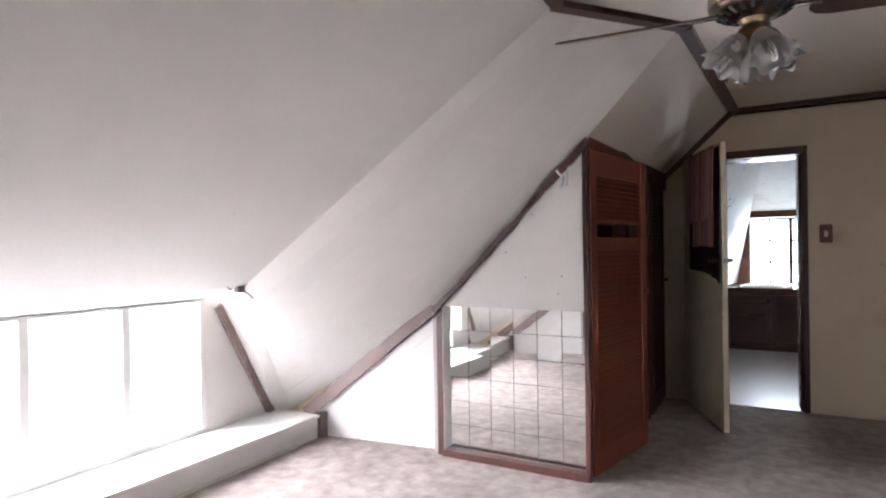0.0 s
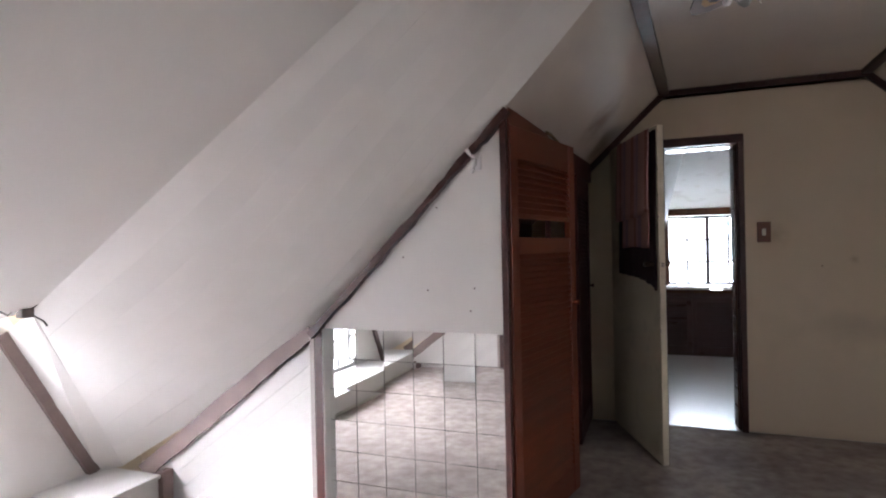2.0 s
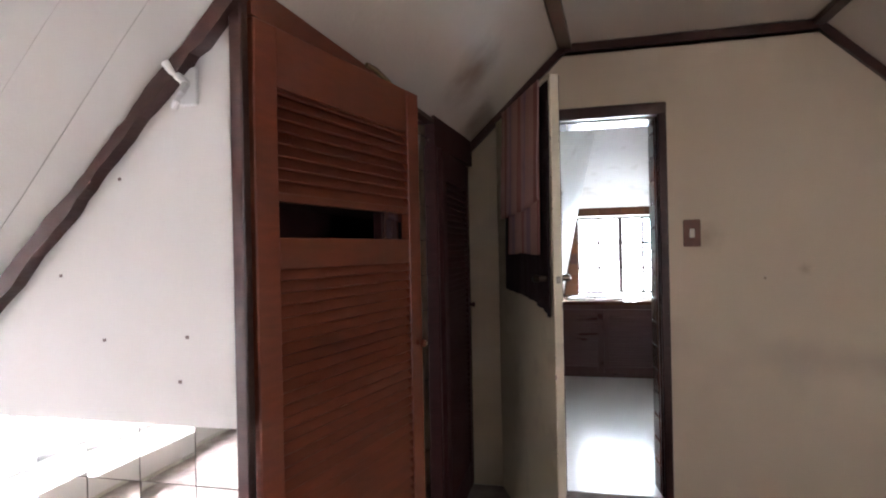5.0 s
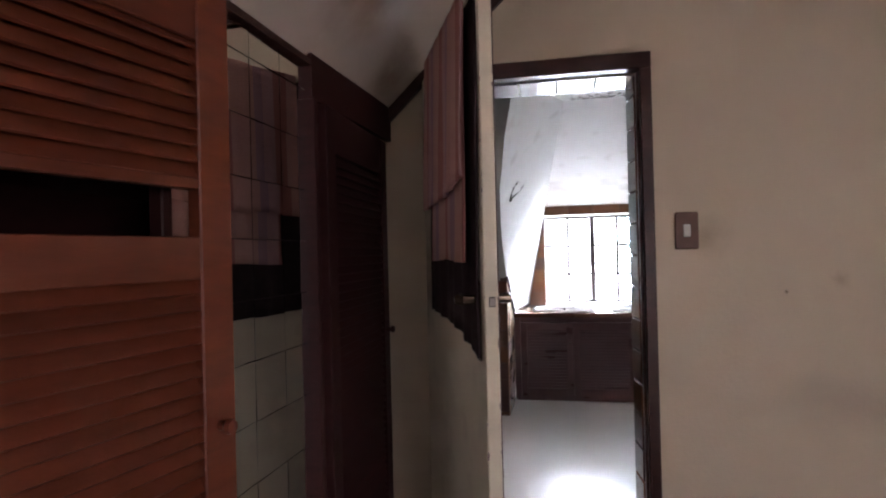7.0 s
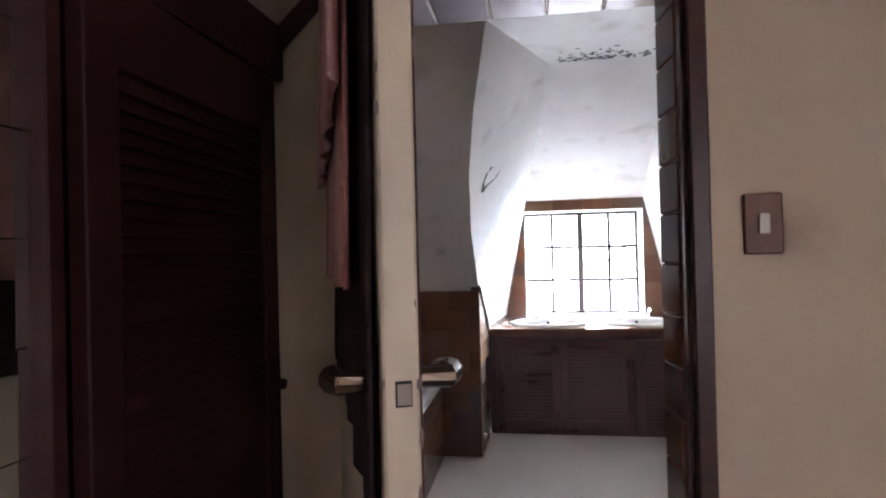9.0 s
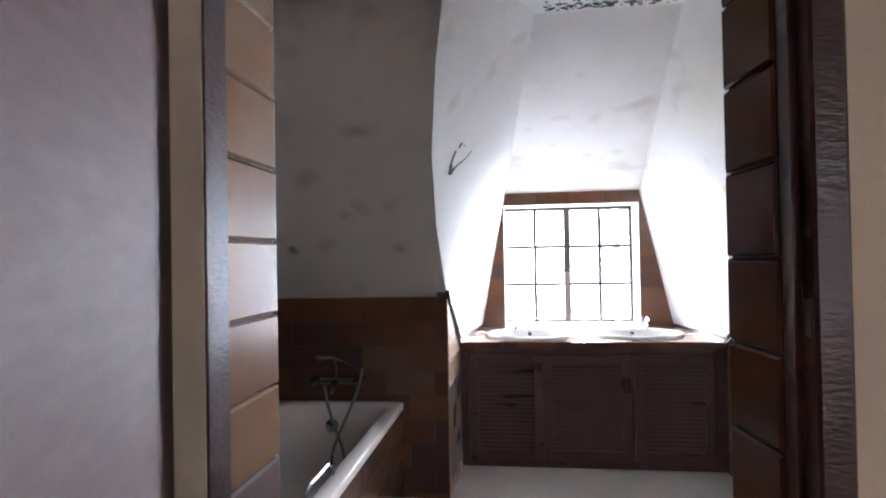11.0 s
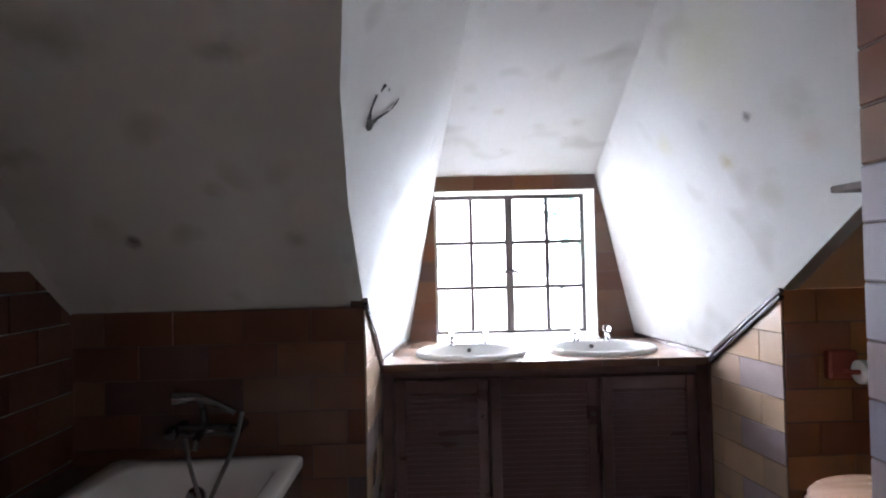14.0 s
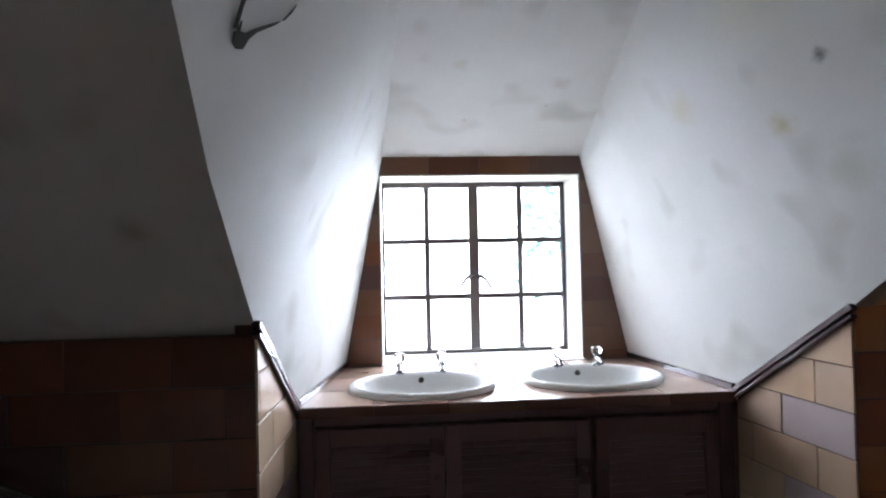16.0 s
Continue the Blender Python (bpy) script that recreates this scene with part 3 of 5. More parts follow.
# boarded dormer cheeks, board by board
FOOT = through_points([LEDGE_IN, (-1.84, 3.575, 0.905), CUP, (-0.302, 3.42, 2.415)], 18)
CROWN = [lerp(CORNER_A, FLAT_A, k / 18) for k in range(19)]
for end, fl in (("north", lambda p: p), ("south", flip)):
    cheek = structure("wall_dormer_" + end, patch([fl(p) for p in FOOT], [fl(p) for p in CROWN], (0, 0.05 if end == "north" else -0.05, 0.03), 6), M_WHITE,
                      "leaning dormer cheek lined with white painted boards", "wall", smooth=True)
    rows_n = 7
    side = 1 if end == "north" else -1
    for i in range(rows_n):
        s0, s1 = i / rows_n + 0.0012, (i + 1) / rows_n - 0.0012
        lo = [fl(lerp(a, b, s0)) for a, b in zip(FOOT, CROWN)]
        hi = [fl(lerp(a, b, s1)) for a, b in zip(FOOT, CROWN)]
        part("board", patch(lo, hi, (-0.0016, -0.004 * side, -0.003)), M_WHITE, cheek, smooth=True)
    # low boarded wall under the sloping beam
    low = structure("wall_low_" + end, prism([fl((-2.80, 3.44, 0)), fl((-1.72, 3.60, 0)), fl((-1.72, 3.60, 0.98)), fl((-2.80, 3.44, 0.17))], (0, 0.05 if end == "north" else -0.05, 0)),
                    M_WHITE, "low wall of white painted diagonal boards under a sloping beam", "wall")
    org, along = Vector((-2.75, 3.425, 0)), Vector((0.965, 0.14, 0)).normalized()
    region = [(0.0, 0.0), (0.965, 0.0), (0.965, 0.90), (0.0, 0.165)]
    for i in range(9):
        w = 0.105
        a = 0.165 - i * w
        quad = [(-0.02, a - w + 0.003 - 0.015), (0.99, a - w + 0.003 + 0.754), (0.99, a - 0.003 + 0.754), (-0.02, a - 0.003 - 0.015)]
        poly = clip_poly(quad, region)
        if len(poly) >= 3:
            pts = [fl(tuple(org + along * p[0] + Vector((0, 0, p[1])))) for p in poly]
            part("board", prism(pts, (0.001, -0.006 if end == "north" else 0.006, 0)), M_WHITE, low)
    beam = part("beam", ragged_bar(fl((-2.82, 3.405, 0.15)), fl((-1.84, 3.55, 0.93)), 0.05, 0.085, wobble=0.0016), M_BEAM)
    tagged(beam, "faded brown wooden beam sloping up from the window ledge", "beam", kind="structure")
    post = part("post", box(fl((-1.80, 3.47 , 0)), fl((-1.735, 3.60, 0.93))), M_TRIM)
    tagged(post, "dark brown wooden post beside the mirror tiles", "post", kind="structure")
    part("painted_edge", box(fl((-1.802, 3.4665, 0.0)), fl((-1.777, 3.4695, 0.925))), M_POSTEDGE, post, "taupe painted half of the post")
    endp = part("trim", box(fl((-2.705, 3.365, 0)), fl((-2.655, 3.435, 0.175)), 0.003), M_BEAM)
    tagged(endp, "short faded brown upright at the end of the ledge", "trim", kind="structure")
    # window wall beside the panes, with its leaning brown strip and white facing board
    structure("wall_window_" + end, prism([fl((-3.06, 2.742, 0.0)), fl((-3.06, 3.45, 0.0)), fl((-3.06, 3.40, 0.25)), fl((-3.06, 2.84, 1.08)), fl((-3.06, 2.742, 1.08))], (-0.08, 0, 0)),
              M_WHITE, "white painted wall beside the dormer window", "wall")
    strip = part("trim", ragged_bar(fl((-3.048, 3.275, 0.16)), fl((-3.048, 2.835, 0.96)), 0.058, 0.03, up=(1, 0, 0), wobble=0.002), M_BEAM)
    tagged(strip, "leaning faded brown cover strip beside the window", "trim", kind="structure")
    face = part("trim", prism([fl((-3.05, 3.30, 0.165)), fl((-3.05, 2.86, 0.97)), fl((-2.755, 2.775, 1.085)), fl((-2.965, 3.385, 0.165))], (0.0, 0.02 if end == "north" else -0.02, 0.012)), M_WHITE)
    tagged(face, "white painted facing board at the foot of the dormer cheek", "trim", kind="structure")

    structure("wall_outer_" + end, box(fl((-3.2, 3.66, -0.1)), fl((-1.6, 3.72, 1.3))), M_CREAM, "outer wall behind the low boarded wall", "wall")
    structure("wall_outer_top_" + end, box(fl((-3.2, 2.85, 1.10)), fl((-2.82, 3.7, 1.2))), M_CREAM, "outer roof edge at the dormer corner", "wall")
    structure("wall_outer_side_" + end, box(fl((-3.2, 2.745, -0.1)), fl((-3.142, 3.7, 1.2))), M_CREAM, "outer wall beside the dormer window", "wall")

# ledge below the window
ledge = tagged(new("window_ledge"), "low white painted window ledge with a projecting top board", "ledge", kind="structure")
part("top_board", box((-3.14, 0.30, 0.145), (-2.665, 3.362, 0.165), 0.003), M_WHITE, ledge)
part("front_board", box((-3.10, 0.27, 0.0), (-2.69, 3.39, 0.143)), M_WHITE, ledge)
part("batten", box((-2.69, 0.5, 0.0), (-2.676, 3.16, 0.014)), M_BONE, ledge, "pale batten along the carpet")

# dormer window
window_1 = tagged(new("window_1"), "wide dormer window with white painted frames, washed out by daylight", "window", kind="structure")
wf = bmesh.new()
add_box(wf, (-3.12, 0.918, 0.165), (-3.06, 2.742, 0.20), 0.003)
add_box(wf, (-3.12, 0.918, 0.992), (-3.06, 2.742, 1.01), 0.003)
add_box(wf, (-3.12, 0.918, 0.20), (-3.06, 0.955, 0.992), 0.003)
add_box(wf, (-3.12, 2.705, 0.20), (-3.06, 2.742, 0.992), 0.003)
part("window_frame", wf, M_FRAMEWHITE, window_1)
for y in (1.21, 1.72, 2.23):
    part("mullion", box((-3.115, y - 0.024, 0.20), (-3.065, y + 0.024, 0.992), 0.004), M_FRAMEWHITE, window_1)
for a, b in ((0.955, 1.186), (1.234, 1.696), (1.744, 2.206), (2.254, 2.705)):
    pane = part("pane", box((-3.093, a, 0.20), (-3.089, b, 0.992)), M_GLASS, window_1)
    pane.visible_shadow = False
    part("glazing_bar", box((-3.10, a, 0.40), (-3.08, b, 0.418)), M_FRAMEWHITE, window_1)

# roof trims of the bedroom
def trim_bar(p, q, w=0.05, h=0.03, up=(0, 0, 1), label="dark brown wooden cover strip along the ceiling edge", material=None, ragged=False):
    ob = part("trim", ragged_bar(p, q, w, h, up, 0.0022) if ragged else bar(p, q, w, h, up, 0.003), material or M_TRIM)
    return tagged(ob, label, "trim", kind="structure")


trim_bar((-0.16, 5.535, 2.405), (-0.285, 3.43, 2.405), 0.07, 0.03)
trim_bar((-0.29, 3.43, 2.405), (-0.77, 2.82, 2.405), 0.08, 0.03)
trim_bar((-0.29, 0.23, 2.405), (-0.77, 0.84, 2.405), 0.08, 0.03)
trim_bar((-0.29, 0.24, 2.405), (-0.29, -2.69, 2.405), 0.07, 0.03)
trim_bar((-0.75, 2.83, 2.402), (-0.75, 0.83, 2.402), 0.06, 0.03)
trim_bar((-0.18, 5.545, 2.395), (1.07, 5.545, 2.395), 0.03, 0.045)
trim_bar((-0.165, 5.543, 2.40), (-0.76, 5.543, 1.83), 0.03, 0.045)
trim_bar((1.055, 5.543, 2.40), (2.98, 5.543, 0.555), 0.03, 0.045)
trim_bar((1.06, 5.53, 2.405), (1.06, -2.69, 2.405), 0.06, 0.03)

# door wall
wall_north = structure("wall_north", prism([(-2.2, 5.56, 0), (-0.48, 5.56, 0), (-0.48, 5.56, 2.15), (-2.2, 5.56, 0.50)], (0, 0.235, 0)), M_CREAM,
                       "cream painted wall, stained and scuffed", "wall")
structure("wall_over_door", prism([(-0.48, 5.56, 2.012), (0.312, 5.56, 2.012), (0.312, 5.56, 2.46), (-0.15, 5.56, 2.46), (-0.48, 5.56, 2.15)], (0, 0.235, 0)), M_CREAM,
          "cream painted wall above the bathroom door", "wall")
structure("wall_north_right", prism([(0.312, 5.56, 0), (3.0, 5.56, 0), (3.0, 5.56, 0.57), (1.05, 5.56, 2.46), (0.312, 5.56, 2.46)], (0, 0.235, 0)), M_CREAM,
          "cream painted wall beside the door, stained around the switch", "wall")

door_frame = tagged(new("door_frame"), "dark brown wooden door frame with worn paint flecks", "door frame", kind="structure")
part("jamb", box((0.303, 5.535, 0), (0.345, 5.60, 2.01), 0.004), M_TRIM, door_frame)
part("jamb", box((-0.54, 5.537, 0), (-0.455, 5.60, 2.008), 0.003), M_TRIM, door_frame)
part("jamb_face", box((-0.508, 5.533, 0.005), (-0.457, 5.536, 2.005)), M_DOORPAINT, door_frame, "cream painted face of the hinge jamb")
part("head", box((-0.54, 5.533, 2.008), (0.345, 5.60, 2.07), 0.004), M_TRIM, door_frame)
part("stop", box((0.293, 5.565, 0), (0.303, 5.60, 2.0), 0.002), M_TRIM, door_frame)
for z, h in ((1.72, 0.014), (1.32, 0.012), (1.20, 0.045)):
    part("strike_plate", box((0.3015, 5.545, z), (0.303, 5.560, z + h)), M_FLEX, door_frame, "pale chipped metal strike plate")

# ---- bedroom things ----
def switch_plate():
    t = thing("light_switch", "brown plastic light switch plate with an ivory rocker on the wall", "switch")
    part("plate", box((0.418, 5.549, 1.315), (0.502, 5.56, 1.455), 0.004), M_SWITCH, t)
    part("rocker", box((0.448, 5.543, 1.362), (0.472, 5.549, 1.408), 0.002), M_BONE, t)


switch_plate()

# door leaf, swung into the bedroom
HINGE, LOCK = Vector((-0.540, 5.528, 0)), Vector((-0.205, 4.700, 0))
ang = math.degrees(math.atan2((LOCK - HINGE).y, (LOCK - HINGE).x))
LEAF = pose(HINGE.x, HINGE.y, 0, 0, 0, ang)
LW = (LOCK - HINGE).length


door_1 = tagged(new("door_1"), "open cream painted door with worn edges and a lever handle", "door", kind="structure")
door_1.matrix_basis = LEAF
part("leaf", box((0, -0.003, 0.012), (LW, 0.034, 2.02), 0.003), M_DOORPAINT, door_1)
part("inner_panel", box((0.0, 0.034, 0.012), (LW - 0.004, 0.037, 2.015)), M_LOUVRE_DARK, door_1, "dark varnished inner face")
for z0, z1 in ((0.15, 0.9), (1.02, 1.62)):
    part("raised_panel", box((0.14, 0.037, z0), (LW - 0.13, 0.045, z1), 0.006), M_INNERDOOR, door_1)
part("lock_plate", box((LW - 0.001, 0.009, 1.183), (LW + 0.0008, 0.026, 1.209)), M_HOLE, door_1, "dark rim of the latch recess")
part("latch_face", box((LW - 0.001, 0.011, 1.185), (LW + 0.0016, 0.025, 1.206)), M_POSTEDGE, door_1)
chip_rng = random.Random(17)
for k in range(26):
    z = chip_rng.uniform(0.25, 1.98)
    y = chip_rng.choice((-0.0028, 0.0335)) + chip_rng.gauss(0, 0.0012)
    hh, ww = chip_rng.uniform(0.006, 0.03), chip_rng.uniform(0.001, 0.0032)
    n = 7
    ring = [(LW + 0.0004, y + ww * chip_rng.uniform(0.6, 1.2) * math.cos(6.283 * i / n), z + hh / 2 * chip_rng.uniform(0.6, 1.2) * math.sin(6.283 * i / n)) for i in range(n)]
    part("paint_chip", prism(ring, (0.0006, 0, 0)), M_BEAM, door_1, "chip in the paint baring brown wood")
for side, y0 in ((-1, -0.003), (1, 0.037)):
    handle = part("handle", box((LW - 0.075, min(y0, y0 + side * 0.006), 1.04), (LW - 0.035, max(y0, y0 + side * 0.006), 1.25), 0.003), M_BRONZE, door_1, "tarnished metal lever handle")
    part("lever", tube([(LW - 0.055, y0, 1.20), (LW - 0.055, y0 + side * 0.04, 1.20), (LW - 0.075, y0 + side * 0.046, 1.20), (LW - 0.115, y0 + side * 0.043, 1.196)], [0.011, 0.014, 0.016, 0.012], 10), M_BRONZE, handle)
for z in (0.22, 1.05, 1.82):
    part("hinge", tube([(-0.006, 0.037, z), (-0.006, 0.037, z + 0.09)], 0.007, 8), M_BRASS, door_1)


def cloth(name, label, category, s0, s1, ztop, zbot, depth, material, seed, lag=0.0, drop=0.0):
    """A cloth hung against the wardrobe side of the door: s along the leaf, with folds."""
    rnd = random.Random(seed)
    ph = [rnd.uniform(0, 6.28) for _ in range(3)]
    bm = bmesh.new()
    nu, nv = 36, 18
    grid, back = [], []
    for j in range(nv + 1):
        row, row2 = [], []
        for i in range(nu + 1):
            a, b = i / nu, j / nv
            s = s0 + (s1 - s0) * a + 0.012 * math.sin(5 * b + ph[0]) * b
            zb = zbot + drop * a * a + 0.004 * math.sin(7 * a + ph[1])
            z = ztop + (zb - ztop) * b
            fold = 0.009 * math.sin(19 * a + ph[2]) * (0.25 + b) + 0.004 * math.sin(43 * a + ph[0]) * b
            d = -(depth + abs(fold) + 0.006 * b)
            row.append(bm.verts.new((s, d, z)))
            row2.append(bm.verts.new((s, d + 0.006, z)))
        grid.append(row)
        back.append(row2)
    for j in range(nv):
        for i in range(nu):
            bm.faces.new((grid[j][i], grid[j][i + 1], grid[j + 1][i + 1], grid[j + 1][i]))
            bm.faces.new((back[j][i], back[j + 1][i], back[j + 1][i + 1], back[j][i + 1]))
    for j in range(nv):
        for i in (0, nu):
            bm.faces.new((grid[j][i], grid[j + 1][i], back[j + 1][i], back[j][i]))
    for i in range(nu):
        for j in (0, nv):
            bm.faces.new((grid[j][i], back[j][i], back[j][i + 1], grid[j][i + 1]))
    ob = part(name, bm, material, smooth=True)
    tagged(ob, label, category)
    return ob


robe = cloth("dark_cloth", "dark brown cloth hanging under a towel on the door", "cloth", 0.22, 0.874, 2.0, 1.12, 0.004, M_TOWEL_DARK, 3, drop=-0.065)
robe.matrix_basis = LEAF
towel_b = cloth("towel", "pink striped towel folded over the door, lower layer", "towel", 0.34, 0.80, 2.0, 1.30, 0.020, M_TOWEL, 5)
towel_b.matrix_basis = LEAF
towel_a = cloth("towel", "pink striped towel hung over the door, upper layer", "towel", 0.26, 0.842, 2.01, 1.475, 0.034, M_TOWEL, 8, drop=0.05)
towel_a.matrix_basis = LEAF

# wardrobe end: white board over mirror tiles
wardrobe_end = structure("wall_wardrobe", prism([(-1.735, 3.478, 0.945), (-0.825, 3.478, 0.945), (-0.825, 3.478, 1.885)], (0, 0.03, 0)), M_WHITE,
                         "white painted triangular board above the mirror tiles", "wall")
for x, z in ((-1.13, 1.50), (-1.30, 1.28), (-1.18, 1.13), (-0.98, 1.04), (-0.96, 1.14)):
    part("nail_hole", box((x, 3.4765, z), (x + 0.008, 3.478, z + 0.007)), M_BEAM, wardrobe_end)
trim_bar((-1.788, 3.462, 0.911), (-0.788, 3.462, 1.900), 0.04, 0.034, label="dark brown sloping cover strip over the wardrobe end", ragged=True)
trim_bar((-0.812, 3.475, 0.0), (-0.812, 3.475, 1.90), 0.03, 0.03, up=(0, 1, 0), label="dark brown corner strip of the wardrobe")
trim_bar((-1.735, 3.466, 0.022), (-0.815, 3.466, 0.022), 0.03, 0.044, label="dark brown skirting under the mirror tiles")
trim_bar((-1.73, 3.503, 0.020), (-0.82, 3.503, 0.020), 0.045, 0.038, label="dark brown sill below the recessed mirror tiles")
mirror_1 = thing("mirror", "wall of square mirror tiles reflecting carpet and window", "mirror")
part("backing", box((-1.735, 3.528, 0.0), (-0.82, 3.54, 0.96)), M_BACK, mirror_1)
part("jamb", box((-1.735, 3.472, 0.0), (-1.730, 3.527, 0.945)), M_WHITE, mirror_1, "white painted edge of the recess")
rnd = random.Random(4)


def mirror_tile(parent, origin, u, v, size, tall=None, gap=0.0010):
    u, v = Vector(u), Vector(v)
    n = u.cross(v)
    h = size / 2 - gap
    bm = bmesh.new()
    k = (tall or size) / 2 - gap
    low = [bm.verts.new(u * a * h + v * b * k) for a, b in ((-1, -1), (1, -1), (1, 1), (-1, 1))]
    top = [bm.verts.new(u * a * (h - 0.0004) + v * b * (k - 0.0004) + n * 0.004) for a, b in ((-1, -1), (1, -1), (1, 1), (-1, 1))]
    bm.faces.new(top)
    for i in range(4):
        bm.faces.new((low[i], low[(i + 1) % 4], top[(i + 1) % 4], top[i]))
    ob = part("mirror_tile", bm, M_MIRROR, parent)
    ob.location = origin
    ob.rotation_euler = (rnd.gauss(0, 0.008), rnd.gauss(0, 0.0030), rnd.gauss(0, 0.008))
    return ob


for i in range(6):
    for j in range(6):
        mirror_tile(mirror_1, (-1.729 + 0.1512 * (i + 0.5), 3.524, 0.044 + 0.150 * (j + 0.5)), (1, 0, 0), (0, 0, 1), 0.1505)

hook = thing("hook", "white plastic hook on the white board", "hook")
part("stem", tube([(-0.935, 3.478, 1.70), (-0.945, 3.452, 1.715), (-0.957, 3.444, 1.727), (-0.968, 3.438, 1.745)], [0.010, 0.009, 0.008, 0.009], 10), M_FRAMEWHITE, hook)
part("curl", tube([(-0.935, 3.462, 1.70), (-0.932, 3.442, 1.675), (-0.935, 3.432, 1.655), (-0.945, 3.436, 1.645)], [0.009, 0.008, 0.008, 0.009], 10), M_FRAMEWHITE, hook)
part("base", box((-0.958, 3.468, 1.655), (-0.912, 3.478, 1.74), 0.004), M_FRAMEWHITE, hook)


# louvred wardrobe doors
def louvre_door(label, width, height, material, m, slot=None, name="wardrobe_door"):
    t = thing(name, label, "wardrobe door", "louvred wardrobe doors")
    t.matrix_basis = m
    st = 0.075
    part("stile", box((0, 0, 0), (st, 0.032, height), 0.003), material, t)
    part("stile", box((width - st, 0, 0), (width, 0.032, height), 0.003), material, t)
    part("rail", box((st, 0.002, height - 0.14), (width - st, 0.030, height), 0.002), material, t)
    part("rail", box((st, 0.002, 0), (width - st, 0.030, 0.14), 0.002), material, t)
    rails = [(0.14, height - 0.14)]
    if slot:
        part("rail", box((st, 0.002, slot[0] - 0.075), (width - st, 0.030, slot[0]), 0.002), material, t)
        part("rail", box((st, 0.002, slot[1]), (width - st, 0.030, slot[1] + 0.02), 0.002), material, t)
        rails = [(0.14, slot[0] - 0.075), (slot[1] + 0.02, height - 0.14)]
    for a, b in rails:
        part("backing", box((st, 0.0285, a), (width - st, 0.0315, b)), material, t)
    pitch = 0.029
    for a, b in rails:
        z = a
        while z < b - 0.01:
            bm = bmesh.new()
            add_bar(bm, (st, 0.016, z + pitch / 2), (width - st, 0.016, z + pitch / 2), 0.0055, 0.037, up=(0, 0.72, 1))
            part("louvre", bm, material, t)
            z += pitch
    k = part("knob", lathe([(0.0, 0), (0.009, 0.0), (0.008, 0.012), (0.014, 0.02), (0.012, 0.03), (0.0, 0.033)], (0, 0, 0), 14), material, t)
    k.matrix_basis = pose(width - 0.04, 0.0, 1.0, 90, 0, 0)
    return t


louvre_door("reddish cedar louvred wardrobe door standing ajar, some slats missing", 0.760, 1.83, M_LOUVRE, pose(-0.79, 3.497, 0.02, 0, 0, 77.5), (1.342, 1.426))
louvre_door("dark cedar louvred wardrobe door in the corner, deepened for its shade", 0.645, 1.765, M_LOUVRE_DARK, pose(-0.70, 4.895, 0.02, 0, 0, 90.5))
ward = tagged(new("wardrobe_frame"), "dark cedar wardrobe frame under the sloping ceiling, deepened for its shade", "wardrobe", kind="structure")
part("header", prism([(-0.795, 3.50, 1.855), (-0.756, 4.215, 1.855), (-0.756, 4.215, 1.925), (-0.795, 3.50, 1.925)], (-0.025, 0, 0)), M_LOUVRE, ward)
part("header", prism([(-0.756, 4.217, 1.893), (-0.722, 4.842, 1.887), (-0.722, 4.842, 1.905), (-0.756, 4.217, 1.915)], (-0.03, 0, 0)), M_TRIM, ward)
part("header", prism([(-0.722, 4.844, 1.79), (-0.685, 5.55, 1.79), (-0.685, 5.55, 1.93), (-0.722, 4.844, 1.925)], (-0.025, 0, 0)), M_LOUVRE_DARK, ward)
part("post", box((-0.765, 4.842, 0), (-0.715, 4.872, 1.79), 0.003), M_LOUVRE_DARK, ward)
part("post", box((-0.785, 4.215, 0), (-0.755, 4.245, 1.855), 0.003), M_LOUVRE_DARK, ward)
part("header_clip", tube([(-0.735, 4.05, 1.905), (-0.72, 4.08, 1.90), (-0.70, 4.18, 1.875)], 0.008, 8), M_BRASS, ward, "small metal stay on the header")
mirror_2 = thing("mirror", "tall wardrobe panel of square mirror tiles", "mirror")
part("backing", prism([(-0.775, 4.245, 0), (-0.752, 4.842, 0), (-0.752, 4.842, 1.888), (-0.775, 4.245, 1.892)], (-0.012, 0, 0)), M_TOWEL_DARK, mirror_2)
du = Vector((0.0385, 0.99926, 0))
for i in range(4):
    for j in range(12):
        p = Vector((-0.772, 4.247, 0.03)) + du * 0.149 * (i + 0.5) + Vector((0.001, 0, 0.1487 * (j + 0.5)))
        mirror_tile(mirror_2, p, du, (0, 0, 1), 0.1485, gap=0.0006)
    mirror_tile(mirror_2, Vector((-0.771, 4.247, 1.852)) + du * 0.149 * (i + 0.5), du, (0, 0, 1), 0.1485, 0.072, 0.0006)
# three dark boards added inside so the slot in the door stays dark
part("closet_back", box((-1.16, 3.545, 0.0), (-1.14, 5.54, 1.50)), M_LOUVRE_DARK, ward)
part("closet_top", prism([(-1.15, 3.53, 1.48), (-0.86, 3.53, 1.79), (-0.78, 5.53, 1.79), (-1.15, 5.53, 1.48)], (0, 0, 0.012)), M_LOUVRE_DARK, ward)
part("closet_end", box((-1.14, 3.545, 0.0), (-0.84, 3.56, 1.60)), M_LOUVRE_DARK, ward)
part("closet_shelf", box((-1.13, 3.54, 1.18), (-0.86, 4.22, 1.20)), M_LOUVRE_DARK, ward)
part("closet_rail", tube([(-1.0, 3.54, 1.55), (-1.0, 5.5, 1.55)], 0.014, 10), M_CHROME, ward)


